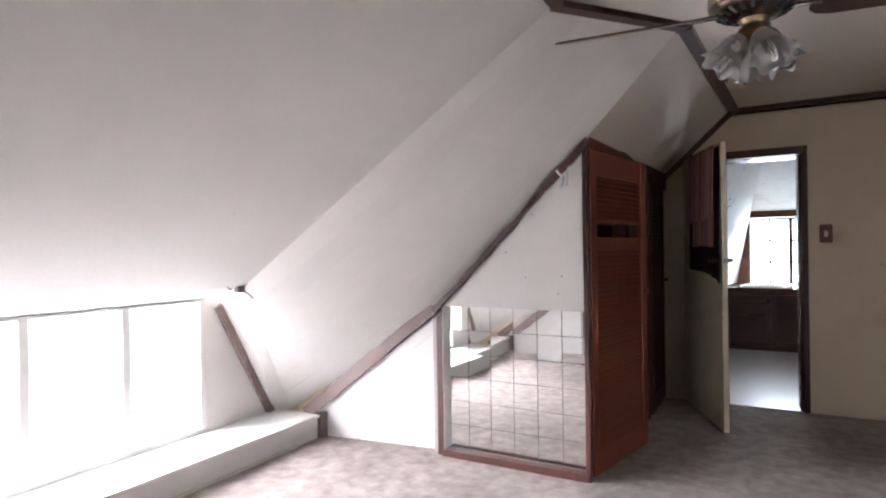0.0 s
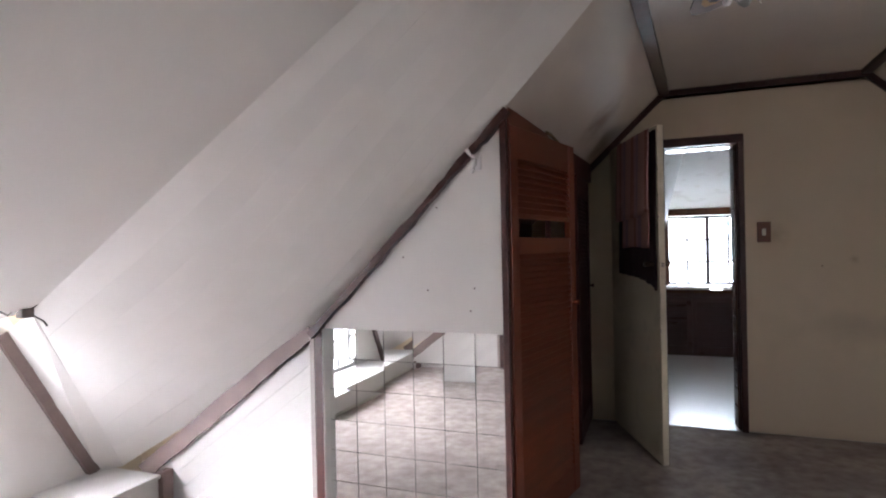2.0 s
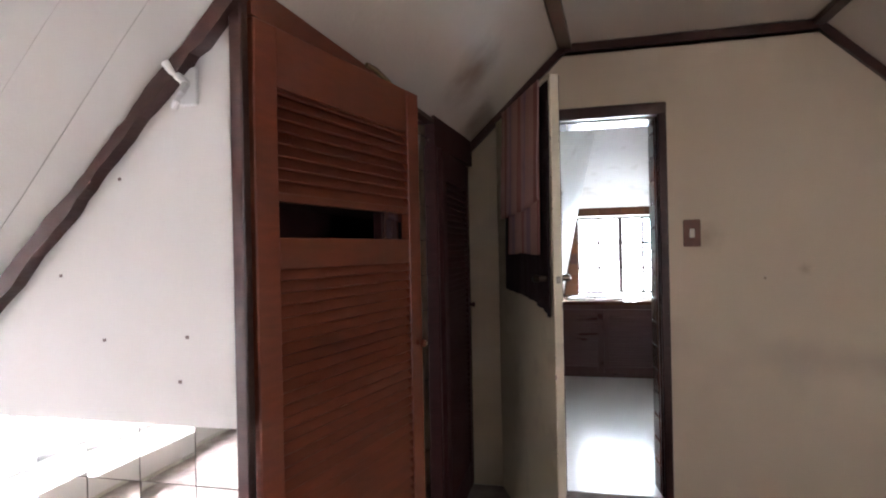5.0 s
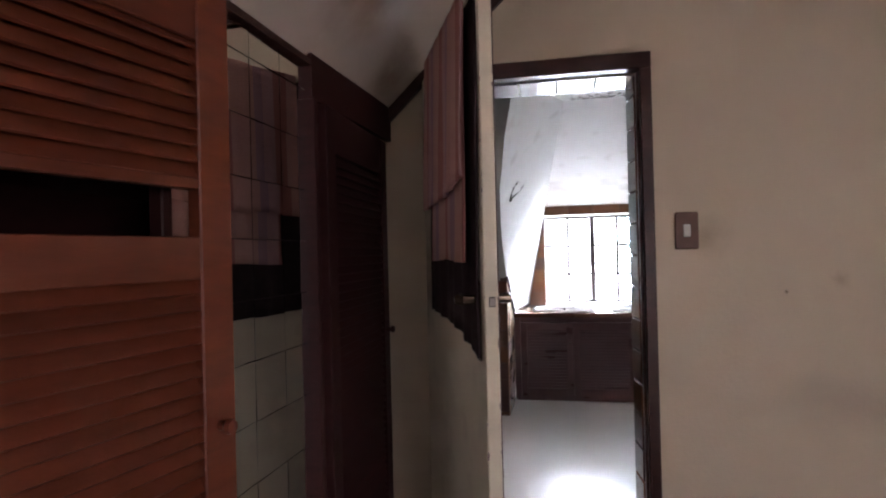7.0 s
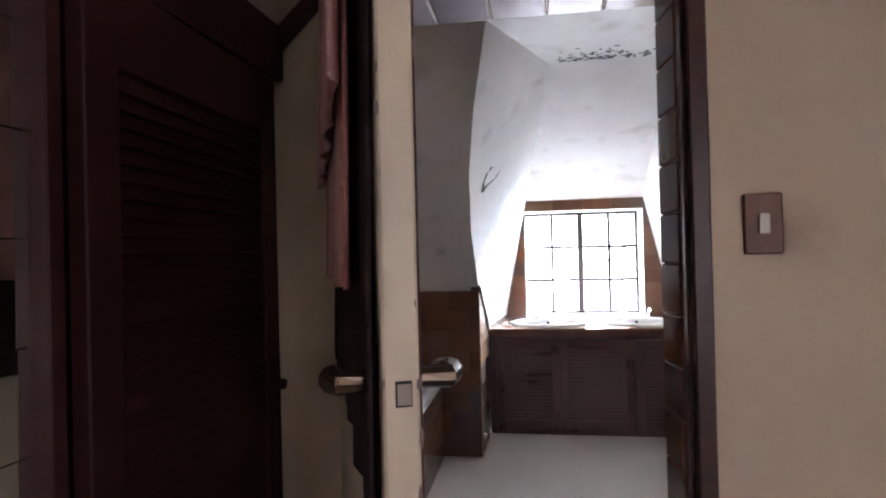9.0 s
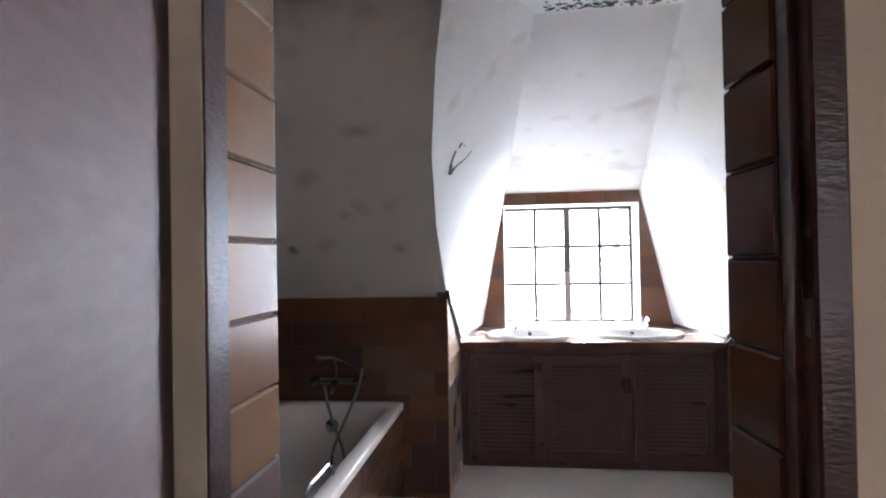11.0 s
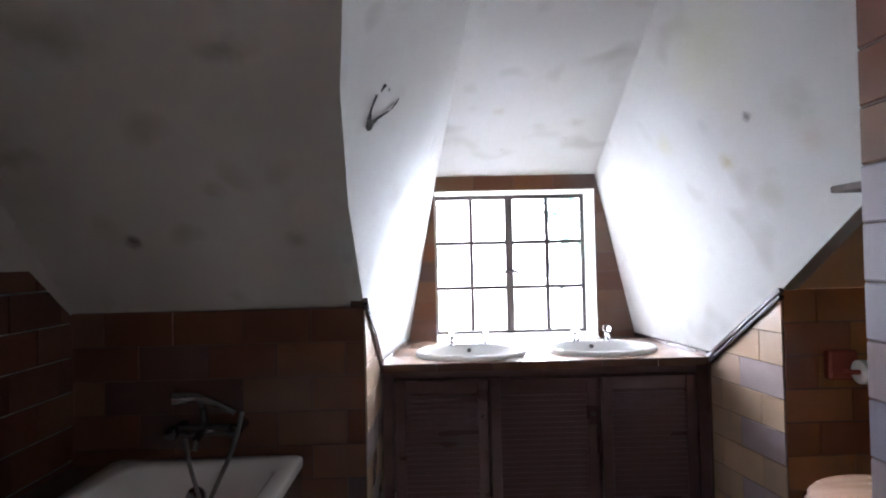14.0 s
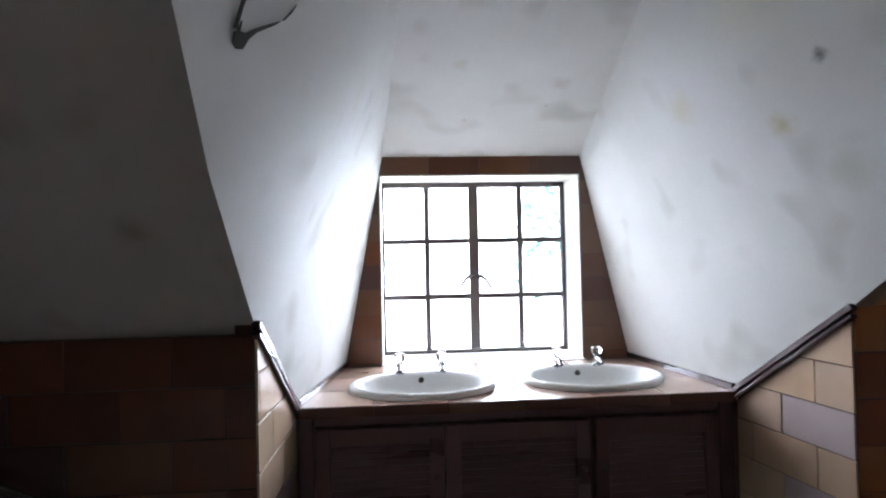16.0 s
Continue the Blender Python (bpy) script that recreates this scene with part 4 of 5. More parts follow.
# ceiling fan
def ceiling_fan(cx, cy):
    t = thing("ceiling_fan", "brass and walnut ceiling fan with four frosted tulip shades", "ceiling fan")
    t.location = (cx, cy, 2.42)
    low = -0.125
    part("canopy", lathe([(0.0, 0.0), (0.075, 0.0), (0.07, -0.03), (0.03, -0.055), (0.018, -0.06), (0.018, -0.225)], (0, 0, 0), 24), M_BRONZE, t, smooth=True)
    motor = part("motor", lathe([(0.018, -0.06), (0.06, -0.07), (0.13, -0.095), (0.142, -0.12), (0.142, -0.17), (0.13, -0.182), (0.075, -0.205), (0.05, -0.215), (0.0, -0.215)], (0, 0, low), 40), M_BRONZE, t, "dark bronze motor housing", smooth=True)
    for k in range(20):
        a = 2 * math.pi * k / 20
        c, d = math.cos(a), math.sin(a)
        part("vent", bar((0.088 * c, 0.088 * d, low - 0.2015), (0.122 * c, 0.122 * d, low - 0.187), 0.012, 0.004), M_HOLE, motor, "black cooling slot")
    part("band", lathe([(0.1415, -0.128), (0.1455, -0.132), (0.1455, -0.158), (0.1415, -0.162)], (0, 0, low), 40), M_BRASS, t, "brass band round the motor", smooth=True)
    part("light_hub", lathe([(0.05, -0.215), (0.042, -0.225), (0.036, -0.235), (0.05, -0.245), (0.052, -0.275), (0.035, -0.295), (0.0, -0.30)], (0, 0, low), 24), M_BRASS, t, smooth=True)
    for k in range(4):
        a = math.radians(184 + 90 * k)
        arm = part("blade_arm", bar((0.09, 0, -0.185 + low), (0.20, 0, -0.188 + low), 0.03, 0.008), M_BRONZE, t)
        arm.rotation_euler = (0, 0, a)
        rim = [(0.165, -0.035), (0.185, -0.058), (0.23, -0.070), (0.60, -0.078), (0.655, -0.066), (0.685, -0.03), (0.69, 0.0)]
        out = rim + [(x, -y) for x, y in rim[-2::-1]]
        blade = part("blade", add_prism(bmesh.new(), [(x, y, -0.188 + low - y * 0.32) for x, y in out], (0, 0, 0.007)), M_FANWOOD, t)
        blade.rotation_euler = (0, 0, a)
        rim = [(0.36, -0.03), (0.39, -0.042), (0.58, -0.046), (0.62, -0.03), (0.63, 0.0)]
        inl = rim + [(x, -y) for x, y in rim[-2::-1]]
        part("inlay", add_prism(bmesh.new(), [(x, y, -0.1895 + low - y * 0.32) for x, y in inl], (0, 0, 0.003)), M_CANE, blade, "woven cane inlay")
    for k in range(4):
        a = math.radians(28 + 90 * k)
        bm = bmesh.new()
        rings = []
        prof = [(0.020, 0.0), (0.036, 0.018), (0.048, 0.045), (0.048, 0.072), (0.056, 0.098), (0.070, 0.122)]
        for r, h in prof:
            ring = []
            for s in range(36):
                b = 2 * math.pi * s / 36
                rr = r * (1 + (0.11 * math.cos(6 * b) * max(0, (h - 0.05) / 0.07)))
                ring.append(bm.verts.new((rr * math.cos(b), rr * math.sin(b), h + 0.008 * math.cos(6 * b) * max(0, (h - 0.09) / 0.03))))
            rings.append(ring)
        for p, q in zip(rings, rings[1:]):
            for s in range(36):
                bm.faces.new((p[s], p[(s + 1) % 36], q[(s + 1) % 36], q[s]))
        bmesh.ops.solidify(bm, geom=list(bm.faces), thickness=0.003)
        shade = part("shade", bm, M_FROST, t, "frosted tulip glass shade", smooth=True)
        shade.matrix_basis = pose(0, 0, -0.262 + low, 0, 0, math.degrees(a)) @ pose(0.042, 0, -0.012, 0, 143, 0)
        part("gallery", lathe([(0.0, -0.022), (0.014, -0.02), (0.024, -0.002), (0.024, 0.006), (0.019, 0.006)], (0, 0, 0), 18), M_BRASS, shade, "brass cup holding the shade", smooth=True)
        legs = [(-0.011, 0, 0.02), (-0.011, 0, 0.125), (-0.007, 0, 0.138), (0.0, 0, 0.142), (0.007, 0, 0.138), (0.011, 0, 0.125), (0.011, 0, 0.02)]
        bulb = part("bulb", tube(legs, 0.0075, 10), M_ENAMEL, t, "white u-shaped energy-saving bulb", smooth=True)
        bulb.matrix_basis = shade.matrix_basis
    return t


ceiling_fan(0.033, 2.55)

# wiring at the dormer corner and a cable by the far post
lamp_clip = thing("wire_bracket", "small dark metal bracket with loose wires in the dormer corner", "bracket")
part("clamp", box((-2.77, 2.72, 1.06), (-2.72, 2.77, 1.10), 0.004), M_STEEL, lamp_clip)
part("wire", tube([(-2.76, 2.70, 1.09), (-2.72, 2.66, 1.08), (-2.70, 2.62, 1.10)], 0.004, 6), M_STEEL, lamp_clip)
part("wire", tube([(-2.74, 2.76, 1.09), (-2.70, 2.79, 1.13), (-2.68, 2.80, 1.15)], 0.004, 6), M_STEEL, lamp_clip)
part("wire", tube([(-2.74, 2.77, 1.07), (-2.71, 2.80, 1.04), (-2.69, 2.80, 1.02)], 0.004, 6), M_STEEL, lamp_clip)
cable = part("cable", tube([(-1.70, 0.16, 0.80), (-1.69, 0.18, 0.45), (-1.66, 0.20, 0.16), (-1.60, 0.25, 0.02), (-1.48, 0.33, 0.006), (-1.38, 0.42, 0.006), (-1.42, 0.52, 0.006), (-1.52, 0.50, 0.006)], 0.005, 6), M_CABLE)
tagged(cable, "loose white cable running down to the carpet", "cable")

# ---- bathroom shell ----
structure("floor_bathroom", box((-1.6, 5.56, -0.12), (1.85, 8.45, 0.004)), M_VINYL, "pale vinyl bathroom floor, glossy with daylight", "floor")
P1, P2, P3, P4, P5, P6 = (-0.418, 7.886, 1.115), (-0.402, 8.36, 0.775), (-0.30, 9.10, 0.775), (-0.112, 9.10, 1.76), (0.055, 7.352, 2.36), (-0.24, 6.68, 2.36)
F1, F2, F3 = (-0.421, 7.56, 1.45), (-0.396, 7.27, 1.75), (-0.333, 6.98, 2.05)


R1, R2, R3, R4, R5, R6 = (1.235, 7.89, 1.115), (1.165, 8.36, 0.775), (1.07, 9.10, 0.775), (0.847, 9.10, 1.76), (0.68, 7.352, 2.36), (1.049, 6.90, 2.36)
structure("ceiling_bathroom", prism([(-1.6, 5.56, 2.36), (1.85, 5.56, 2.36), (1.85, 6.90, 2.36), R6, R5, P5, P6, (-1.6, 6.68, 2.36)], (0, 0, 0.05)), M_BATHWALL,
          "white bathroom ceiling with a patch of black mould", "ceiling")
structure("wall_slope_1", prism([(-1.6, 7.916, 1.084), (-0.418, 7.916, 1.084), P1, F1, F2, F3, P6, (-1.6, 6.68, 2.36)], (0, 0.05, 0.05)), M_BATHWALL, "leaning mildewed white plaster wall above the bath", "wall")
structure("wall_slope_2", prism([R1, (1.85, 7.89, 1.115), (1.85, 6.90, 1.844), (1.302, 6.90, 1.844)], (0, 0.05, 0.05)), M_BROWNPLASTER, "leaning brown painted wall above the toilet", "wall")
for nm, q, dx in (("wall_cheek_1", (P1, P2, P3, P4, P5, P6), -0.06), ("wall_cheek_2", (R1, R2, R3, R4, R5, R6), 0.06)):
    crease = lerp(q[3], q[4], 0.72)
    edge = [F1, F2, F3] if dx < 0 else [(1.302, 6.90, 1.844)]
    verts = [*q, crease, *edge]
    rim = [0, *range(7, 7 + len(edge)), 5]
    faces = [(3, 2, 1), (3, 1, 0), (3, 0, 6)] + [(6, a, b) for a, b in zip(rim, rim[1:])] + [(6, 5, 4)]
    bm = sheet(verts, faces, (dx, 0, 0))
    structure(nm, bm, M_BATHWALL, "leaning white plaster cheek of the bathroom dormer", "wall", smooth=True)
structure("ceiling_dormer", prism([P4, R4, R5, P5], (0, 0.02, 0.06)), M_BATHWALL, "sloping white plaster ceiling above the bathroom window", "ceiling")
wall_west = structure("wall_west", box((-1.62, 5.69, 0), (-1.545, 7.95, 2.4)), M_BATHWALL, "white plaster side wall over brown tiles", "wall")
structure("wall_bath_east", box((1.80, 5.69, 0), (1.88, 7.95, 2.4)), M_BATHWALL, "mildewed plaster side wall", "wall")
# out of view round the doorway; dark panels added to soak up bounced light
structure("wall_bath_3", box((-1.6, 5.797, 0), (-0.479, 5.804, 2.36)), M_TILE, "unseen tile-brown panel beside the door, added to cut bounced light", "wall")
structure("wall_bath_4", box((0.311, 5.797, 0), (1.85, 5.804, 2.36)), M_TILE, "unseen tile-brown panel beside the door, added to cut bounced light", "wall")
structure("wall_bath_5", box((-0.479, 5.797, 2.012), (0.311, 5.804, 2.36)), M_TILE, "unseen tile-brown panel over the door, added to cut bounced light", "wall")
back_l = structure("wall_bath_1", box((-1.6, 7.89, 0), (-0.418, 7.95, 1.084)), M_GROUT, "brown tiled wall behind the bath", "wall")
back_r = structure("wall_bath_2", box((1.235, 7.894, 0), (1.85, 7.95, 1.115)), M_GROUT, "brown tiled wall behind the toilet", "wall")
niche_l = structure("wall_niche_1", prism([(-0.418, 7.89, 0), (-0.405, 8.40, 0), (-0.405, 8.40, 0.75), (-0.418, 7.89, 1.11)], (-0.05, 0, 0)), M_GROUT, "tiled side of the window niche", "wall")
niche_r = structure("wall_niche_2", prism([(1.235, 7.894, 0), (1.168, 8.40, 0), (1.168, 8.40, 0.75), (1.235, 7.894, 1.11)], (0.05, 0, 0)), M_GROUT, "tiled side of the window niche", "wall")
for nm, a, b, s in (("left", P1, P2, 1), ("right", R1, R2, -1)):
    a, b = Vector(a), Vector(b)
    d = (b - a).normalized()
    for off, w in ((0.0, 0.020), (-0.027, 0.014)):
        ob = part("trim", bar(a + Vector((s * 0.006, -0.006, off)), b + d * 0.01 + Vector((s * 0.006, 0, off)), 0.024, w, bevel=0.003), M_EDGING)
        tagged(ob, "dark glazed edging strip sloping down to the worktop", "trim", kind="structure")
    ob = part("trim", bar(b + Vector((s * 0.008, 0, 0.012)), Vector((P3 if s > 0 else R3)) + Vector((s * 0.008, -0.01, 0.012)), 0.02, 0.025, bevel=0.003), M_EDGING)
    tagged(ob, "dark edging strip along the worktop", "trim", kind="structure")

# window wall: two piers and a lintel, open between
wall_win = tagged(new("wall_window_bathroom"), "brown tiled wall round the bathroom window", "wall", kind="structure")
WX0, WX1, WZ0, WZ1 = -0.130, 0.845, 0.775, 1.673
part("pier", prism([(-0.36, 9.108, 0.70), (WX0, 9.108, 0.70), (WX0, 9.108, 1.80), (-0.13, 9.108, 1.80)], (0, 0.29, 0)), M_GROUT, wall_win)
part("pier", prism([(WX1, 9.108, 0.70), (1.13, 9.108, 0.70), (0.88, 9.108, 1.80), (WX1, 9.108, 1.80)], (0, 0.29, 0)), M_GROUT, wall_win)
part("lintel", box((WX0, 9.108, WZ1), (WX1, 9.398, 1.80)), M_GROUT, wall_win)
part("reveal", box((WX1 - 0.006, 9.11, WZ0), (WX1 - 0.001, 9.35, WZ1)), M_FRAMEWHITE, wall_win, "white painted reveal")
part("reveal", box((WX0 + 0.001, 9.11, WZ0), (WX0 + 0.006, 9.35, WZ1)), M_FRAMEWHITE, wall_win, "white painted reveal")
part("soffit", box((WX0, 9.11, WZ1 - 0.006), (WX1, 9.35, WZ1 - 0.001)), M_BONE, wall_win)
part("sill", box((WX0 - 0.0, 9.06, 0.70), (WX1 + 0.0, 9.40, 0.779), 0.004), M_FRAMEWHITE, wall_win, "white window sill")

window_2 = tagged(new("window_2"), "dark steel casement window with twelve panes, washed out by daylight", "window", kind="structure")
X0, X1, Z0, Z1, WY = -0.136, 0.842, 0.777, 1.668, 9.365
fr = bmesh.new()
add_box(fr, (X0, WY - 0.015, Z0), (X1, WY + 0.02, Z0 + 0.022))
add_box(fr, (X0, WY - 0.015, Z1 - 0.026), (X1, WY + 0.02, Z1))
add_box(fr, (X0, WY - 0.015, Z0 + 0.022), (X0 + 0.024, WY + 0.02, Z1 - 0.026))
add_box(fr, (X1 - 0.024, WY - 0.015, Z0 + 0.022), (X1, WY + 0.02, Z1 - 0.026))
part("window_frame", fr, M_STEEL, window_2)
XM = 0.352
part("mullion", box((XM - 0.026, WY - 0.020, Z0 + 0.022), (XM + 0.026, WY + 0.02, Z1 - 0.026), 0.004), M_STEEL, window_2)
za, zb = Z0 + 0.022, Z1 - 0.026
rowz = [za, 1.072, 1.362, zb]
for c, (a, b) in enumerate(((X0 + 0.024, XM - 0.026), (XM + 0.026, X1 - 0.024))):
    m = (a + b) / 2
    part("glazing_bar", box((m - 0.0135, WY - 0.010, za), (m + 0.0135, WY + 0.015, zb), 0.002), M_STEEL, window_2)
    for z in rowz[1:3]:
        part("glazing_bar", box((a, WY - 0.0085, z - 0.0135), (b, WY + 0.0135, z + 0.0135), 0.002), M_STEEL, window_2)
    for k in range(3):
        for p, q in ((a, m - 0.009), (m + 0.009, b)):
            pane = part("pane", box((p, WY + 0.0, rowz[k] + 0.009), (q, WY + 0.004, rowz[k + 1] - 0.009)), M_PATTERN_GLASS if c == 1 and k > 0 and p == m + 0.009 else M_GLASS, window_2)
            pane.visible_shadow = False
for s in (-1, 1):
    h = part("latch", tube([(XM + s * 0.012, WY - 0.022, 1.172), (XM + s * 0.028, WY - 0.045, 1.178), (XM + s * 0.055, WY - 0.05, 1.158), (XM + s * 0.092, WY - 0.05, 1.098)], [0.013, 0.011, 0.008, 0.006], 8), M_STEEL, window_2, "dark curved casement latch")

structure("wall_niche_3", box((-0.47, 8.395, 0), (-0.407, 9.13, 0.74)), M_GROUT, "wall behind the vanity cabinet", "wall")
structure("wall_niche_4", box((1.172, 8.395, 0), (1.25, 9.13, 0.74)), M_GROUT, "wall behind the vanity cabinet", "wall")
# partition beside the toilet
pier = structure("wall_partition", box((0.890, 6.875, 0), (1.85, 6.99, 2.36)), M_GROUT, "tiled partition beside the toilet", "wall")

# bathroom ceiling mould and plaster damage
rnd = random.Random(11)
bm = bmesh.new()
for k in range(120):
    cx, cy = rnd.uniform(0.10, 0.66), 7.33 - abs(rnd.gauss(0, 0.07))
    r = rnd.uniform(0.004, 0.016)
    n = rnd.randint(5, 8)
    vs = [bm.verts.new((cx + r * rnd.uniform(0.5, 1.6) * math.cos(6.283 * i / n), cy + r * rnd.uniform(0.4, 1.2) * math.sin(6.283 * i / n), 2.3575)) for i in range(n)]
    bm.faces.new(vs)
tagged(part("mould_patch", bm, M_MOULD), "speckled black mould on the ceiling edge", "mould", kind="stuff")


CREASE = Vector(lerp(P4, P5, 0.72))
hn = (Vector(F2) - Vector(F1)).cross(CREASE - Vector(F1)).normalized()
if hn.x < 0:
    hn = -hn
HOLE = Vector((-0.325, 7.455, 1.70))
HOLE = HOLE + hn * (Vector(F1) - HOLE).dot(hn) + hn * 0.002
uy = Vector((0, 0, 1)).cross(hn).normalized()
if uy.y < 0:
    uy = -uy
uz = hn.cross(uy)
if uz.z < 0:
    uz = -uz
bm = bmesh.new()
flakes = [[(0.0, 0.0), (0.004, -0.016), (0.017, -0.022), (0.03, -0.018), (0.037, 0.002), (0.05, 0.018), (0.09, 0.047), (0.10, 0.057), (0.075, 0.042), (0.042, 0.020), (0.026, 0.008), (0.012, 0.006), (0.009, 0.022), (0.006, 0.003)],
          [(-0.004, 0.004), (0.004, 0.006), (0.002, 0.045), (0.007, 0.076), (-0.002, 0.074), (-0.005, 0.05)],
          [(0.016, 0.086), (0.022, 0.090), (0.026, 0.100), (0.035, 0.106), (0.030, 0.112), (0.020, 0.106)],
          [(0.104, 0.060), (0.108, 0.062), (0.122, 0.082), (0.128, 0.098), (0.119, 0.083)],
          [(0.052, 0.106), (0.058, 0.100), (0.057, 0.106)]]
for cr in flakes:
    bm.faces.new([bm.verts.new(HOLE + uy * a * 1.2 + uz * b * 1.2) for a, b in cr])
for f in list(bm.faces):
    r = bmesh.ops.extrude_face_region(bm, geom=[f])
    bmesh.ops.translate(bm, verts=[g for g in r["geom"] if isinstance(g, bmesh.types.BMVert)], vec=hn * 0.003)
tagged(part("plaster_hole", bm, M_HOLE), "dark torn hole with a crack in the plaster cheek", "hole", kind="structure")

# ---- vanity ----
vanity = thing("vanity_cabinet", "dark varnished vanity cabinet with three louvred doors", "cabinet")
part("body", box((-0.39, 8.40, 0.06), (1.16, 9.05, 0.70)), M_DARKWOOD, vanity)
part("back", box((-0.45, 9.05, 0.0), (1.22, 9.12, 0.72)), M_DARKWOOD, vanity)
part("plinth", box((-0.38, 8.385, 0.005), (1.15, 8.42, 0.06)), M_DARKWOOD, vanity)
for x0, x1 in ((-0.395, -0.345), (1.105, 1.165)):
    part("post", box((x0, 8.372, 0.01), (x1, 8.41, 0.735), 0.004), M_DARKWOOD, vanity)
part("rail", box((-0.345, 8.378, 0.70), (1.105, 8.405, 0.735), 0.003), M_DARKWOOD, vanity)
for x0, x1 in ((-0.338, 0.103), (0.113, 0.622), (0.645, 1.098)):
    d = part("door", box((x0, 8.365, 0.05), (x0 + 0.05, 8.392, 0.69), 0.003), M_DARKWOOD, vanity)
    part("stile", box((x1 - 0.05, 8.365, 0.05), (x1, 8.392, 0.69), 0.003), M_DARKWOOD, d)
    part("rail", box((x0 + 0.05, 8.367, 0.05), (x1 - 0.05, 8.391, 0.115), 0.002), M_DARKWOOD, d)
    part("rail", box((x0 + 0.05, 8.367, 0.63), (x1 - 0.05, 8.391, 0.69), 0.002), M_DARKWOOD, d)
    z = 0.118
    while z < 0.626:
        part("slat", add_bar(bmesh.new(), (x0 + 0.05, 8.379, z + 0.012), (x1 - 0.05, 8.379, z + 0.012), 0.006, 0.032, up=(0, 0.6, 1)), M_DARKWOOD, d)
        z += 0.026
    part("knob", lathe([(0.0, 0), (0.008, 0), (0.007, 0.01), (0.012, 0.016), (0.0, 0.024)], (0, 0, 0), 12), M_STEEL, d).matrix_basis = pose(x1 - 0.025 if x0 < 0.5 else x0 + 0.025, 8.365, 0.52, 90, 0, 0)
worktop = thing("worktop", "brown tiled worktop with two inset basins", "worktop")
BASINS = ((0.042, 8.60), (0.722, 8.63))


def in_basin(x, y, k=0.93):
    return any(((x - cx) / (0.284 * k)) ** 2 + ((y - cy) / (0.2215 * k)) ** 2 < 1 for cx, cy in BASINS)


def holed_sheet(x0, x1, y0, y1, z0, z1, cell, x_lo, x_hi):
    """A sheet cut into small cells, left out where the basins drop through."""
    bm = bmesh.new()
    nx, ny = max(1, round((x1 - x0) / cell)), max(1, round((y1 - y0) / cell))
    for i in range(nx):
        for j in range(ny):
            ax, bx = x0 + (x1 - x0) * i / nx, x0 + (x1 - x0) * (i + 1) / nx
            ay, by = y0 + (y1 - y0) * j / ny, y0 + (y1 - y0) * (j + 1) / ny
            cx, cy = (ax + bx) / 2, (ay + by) / 2
            if in_basin(cx, cy) or cx < x_lo(cy) or cx > x_hi(cy):
                continue
            vs = [bm.verts.new(p) for p in ((ax, ay, z1), (bx, ay, z1), (bx, by, z1), (ax, by, z1))]
            bm.faces.new(vs)
    bmesh.ops.remove_doubles(bm, verts=list(bm.verts), dist=0.0004)
    bmesh.ops.solidify(bm, geom=list(bm.faces), thickness=z1 - z0)
    return bm


def left_edge(y):
    return -0.398 + (y - 8.354) * 0.124


def right_edge(y):
    return 1.158 - (y - 8.354) * 0.112


part("slab", holed_sheet(-0.398, 1.158, 8.356, 9.06, 0.74, 0.767, 0.0131, left_edge, right_edge), M_GROUT, worktop)


def basin(name, cx, cy):
    t = thing(name, "white oval ceramic wash basin inset in the tiled worktop", "basin", "wash basins")
    t.location = (cx, cy, 0.775)
    prof = [(1.0, 0.0), (1.0, 0.012), (0.985, 0.020), (0.95, 0.024), (0.90, 0.020), (0.86, 0.006), (0.80, -0.03), (0.66, -0.09), (0.40, -0.13), (0.12, -0.142), (0.0, -0.142)]
    bm = lathe([(r * 0.284, h) for r, h in prof], (0, 0, 0), 56, sx=1.0, sy=0.78)
    part("bowl", bm, M_ENAMEL, t, smooth=True)
    part("overflow", lathe([(0.0, 0), (0.012, 0), (0.012, 0.004), (0.0, 0.005)], (0, 0, 0), 16), M_CHROME, t).matrix_basis = pose(0.0, 0.185, -0.012, 65, 0, 0)
    for dx in (-0.088, 0.088):
        tap = part("tap", lathe([(0.020, 0.0), (0.020, 0.008), (0.012, 0.012), (0.012, 0.05), (0.010, 0.055), (0.0, 0.056)], (dx, 0.19, 0.018), 16), M_CHROME, t, "chrome pillar tap with a clear cap")
        part("spout", tube([(dx, 0.19, 0.045), (dx, 0.15, 0.052), (dx, 0.115, 0.040)], [0.010, 0.010, 0.008], 10), M_CHROME, tap)
        part("tap_head", lathe([(0.0, 0.072), (0.012, 0.072), (0.022, 0.078), (0.024, 0.098), (0.018, 0.108), (0.0, 0.11)], (dx, 0.19, -0.006), 10), M_ACRYLIC, tap, "clear acrylic tap head")
    return t


basin("wash_basin", 0.042, 8.60)
basin("wash_basin", 0.722, 8.63)

# ---- bath ----
bath = thing("bathtub", "old cream enamelled bathtub set along the tiled wall", "bathtub")
TX0, TX1, TY0, TY1, TZ = -1.375, -0.655, 6.12, 7.875, 0.525


def rounded(x0, x1, y0, y1, r, n=5):
    pts = []
    for cx, cy, a0 in ((x1 - r, y1 - r, 0), (x0 + r, y1 - r, 90), (x0 + r, y0 + r, 180), (x1 - r, y0 + r, 270)):
        for k in range(n + 1):
            a = math.radians(a0 + 90 * k / n)
            pts.append((cx + r * math.cos(a), cy + r * math.sin(a)))
    return pts


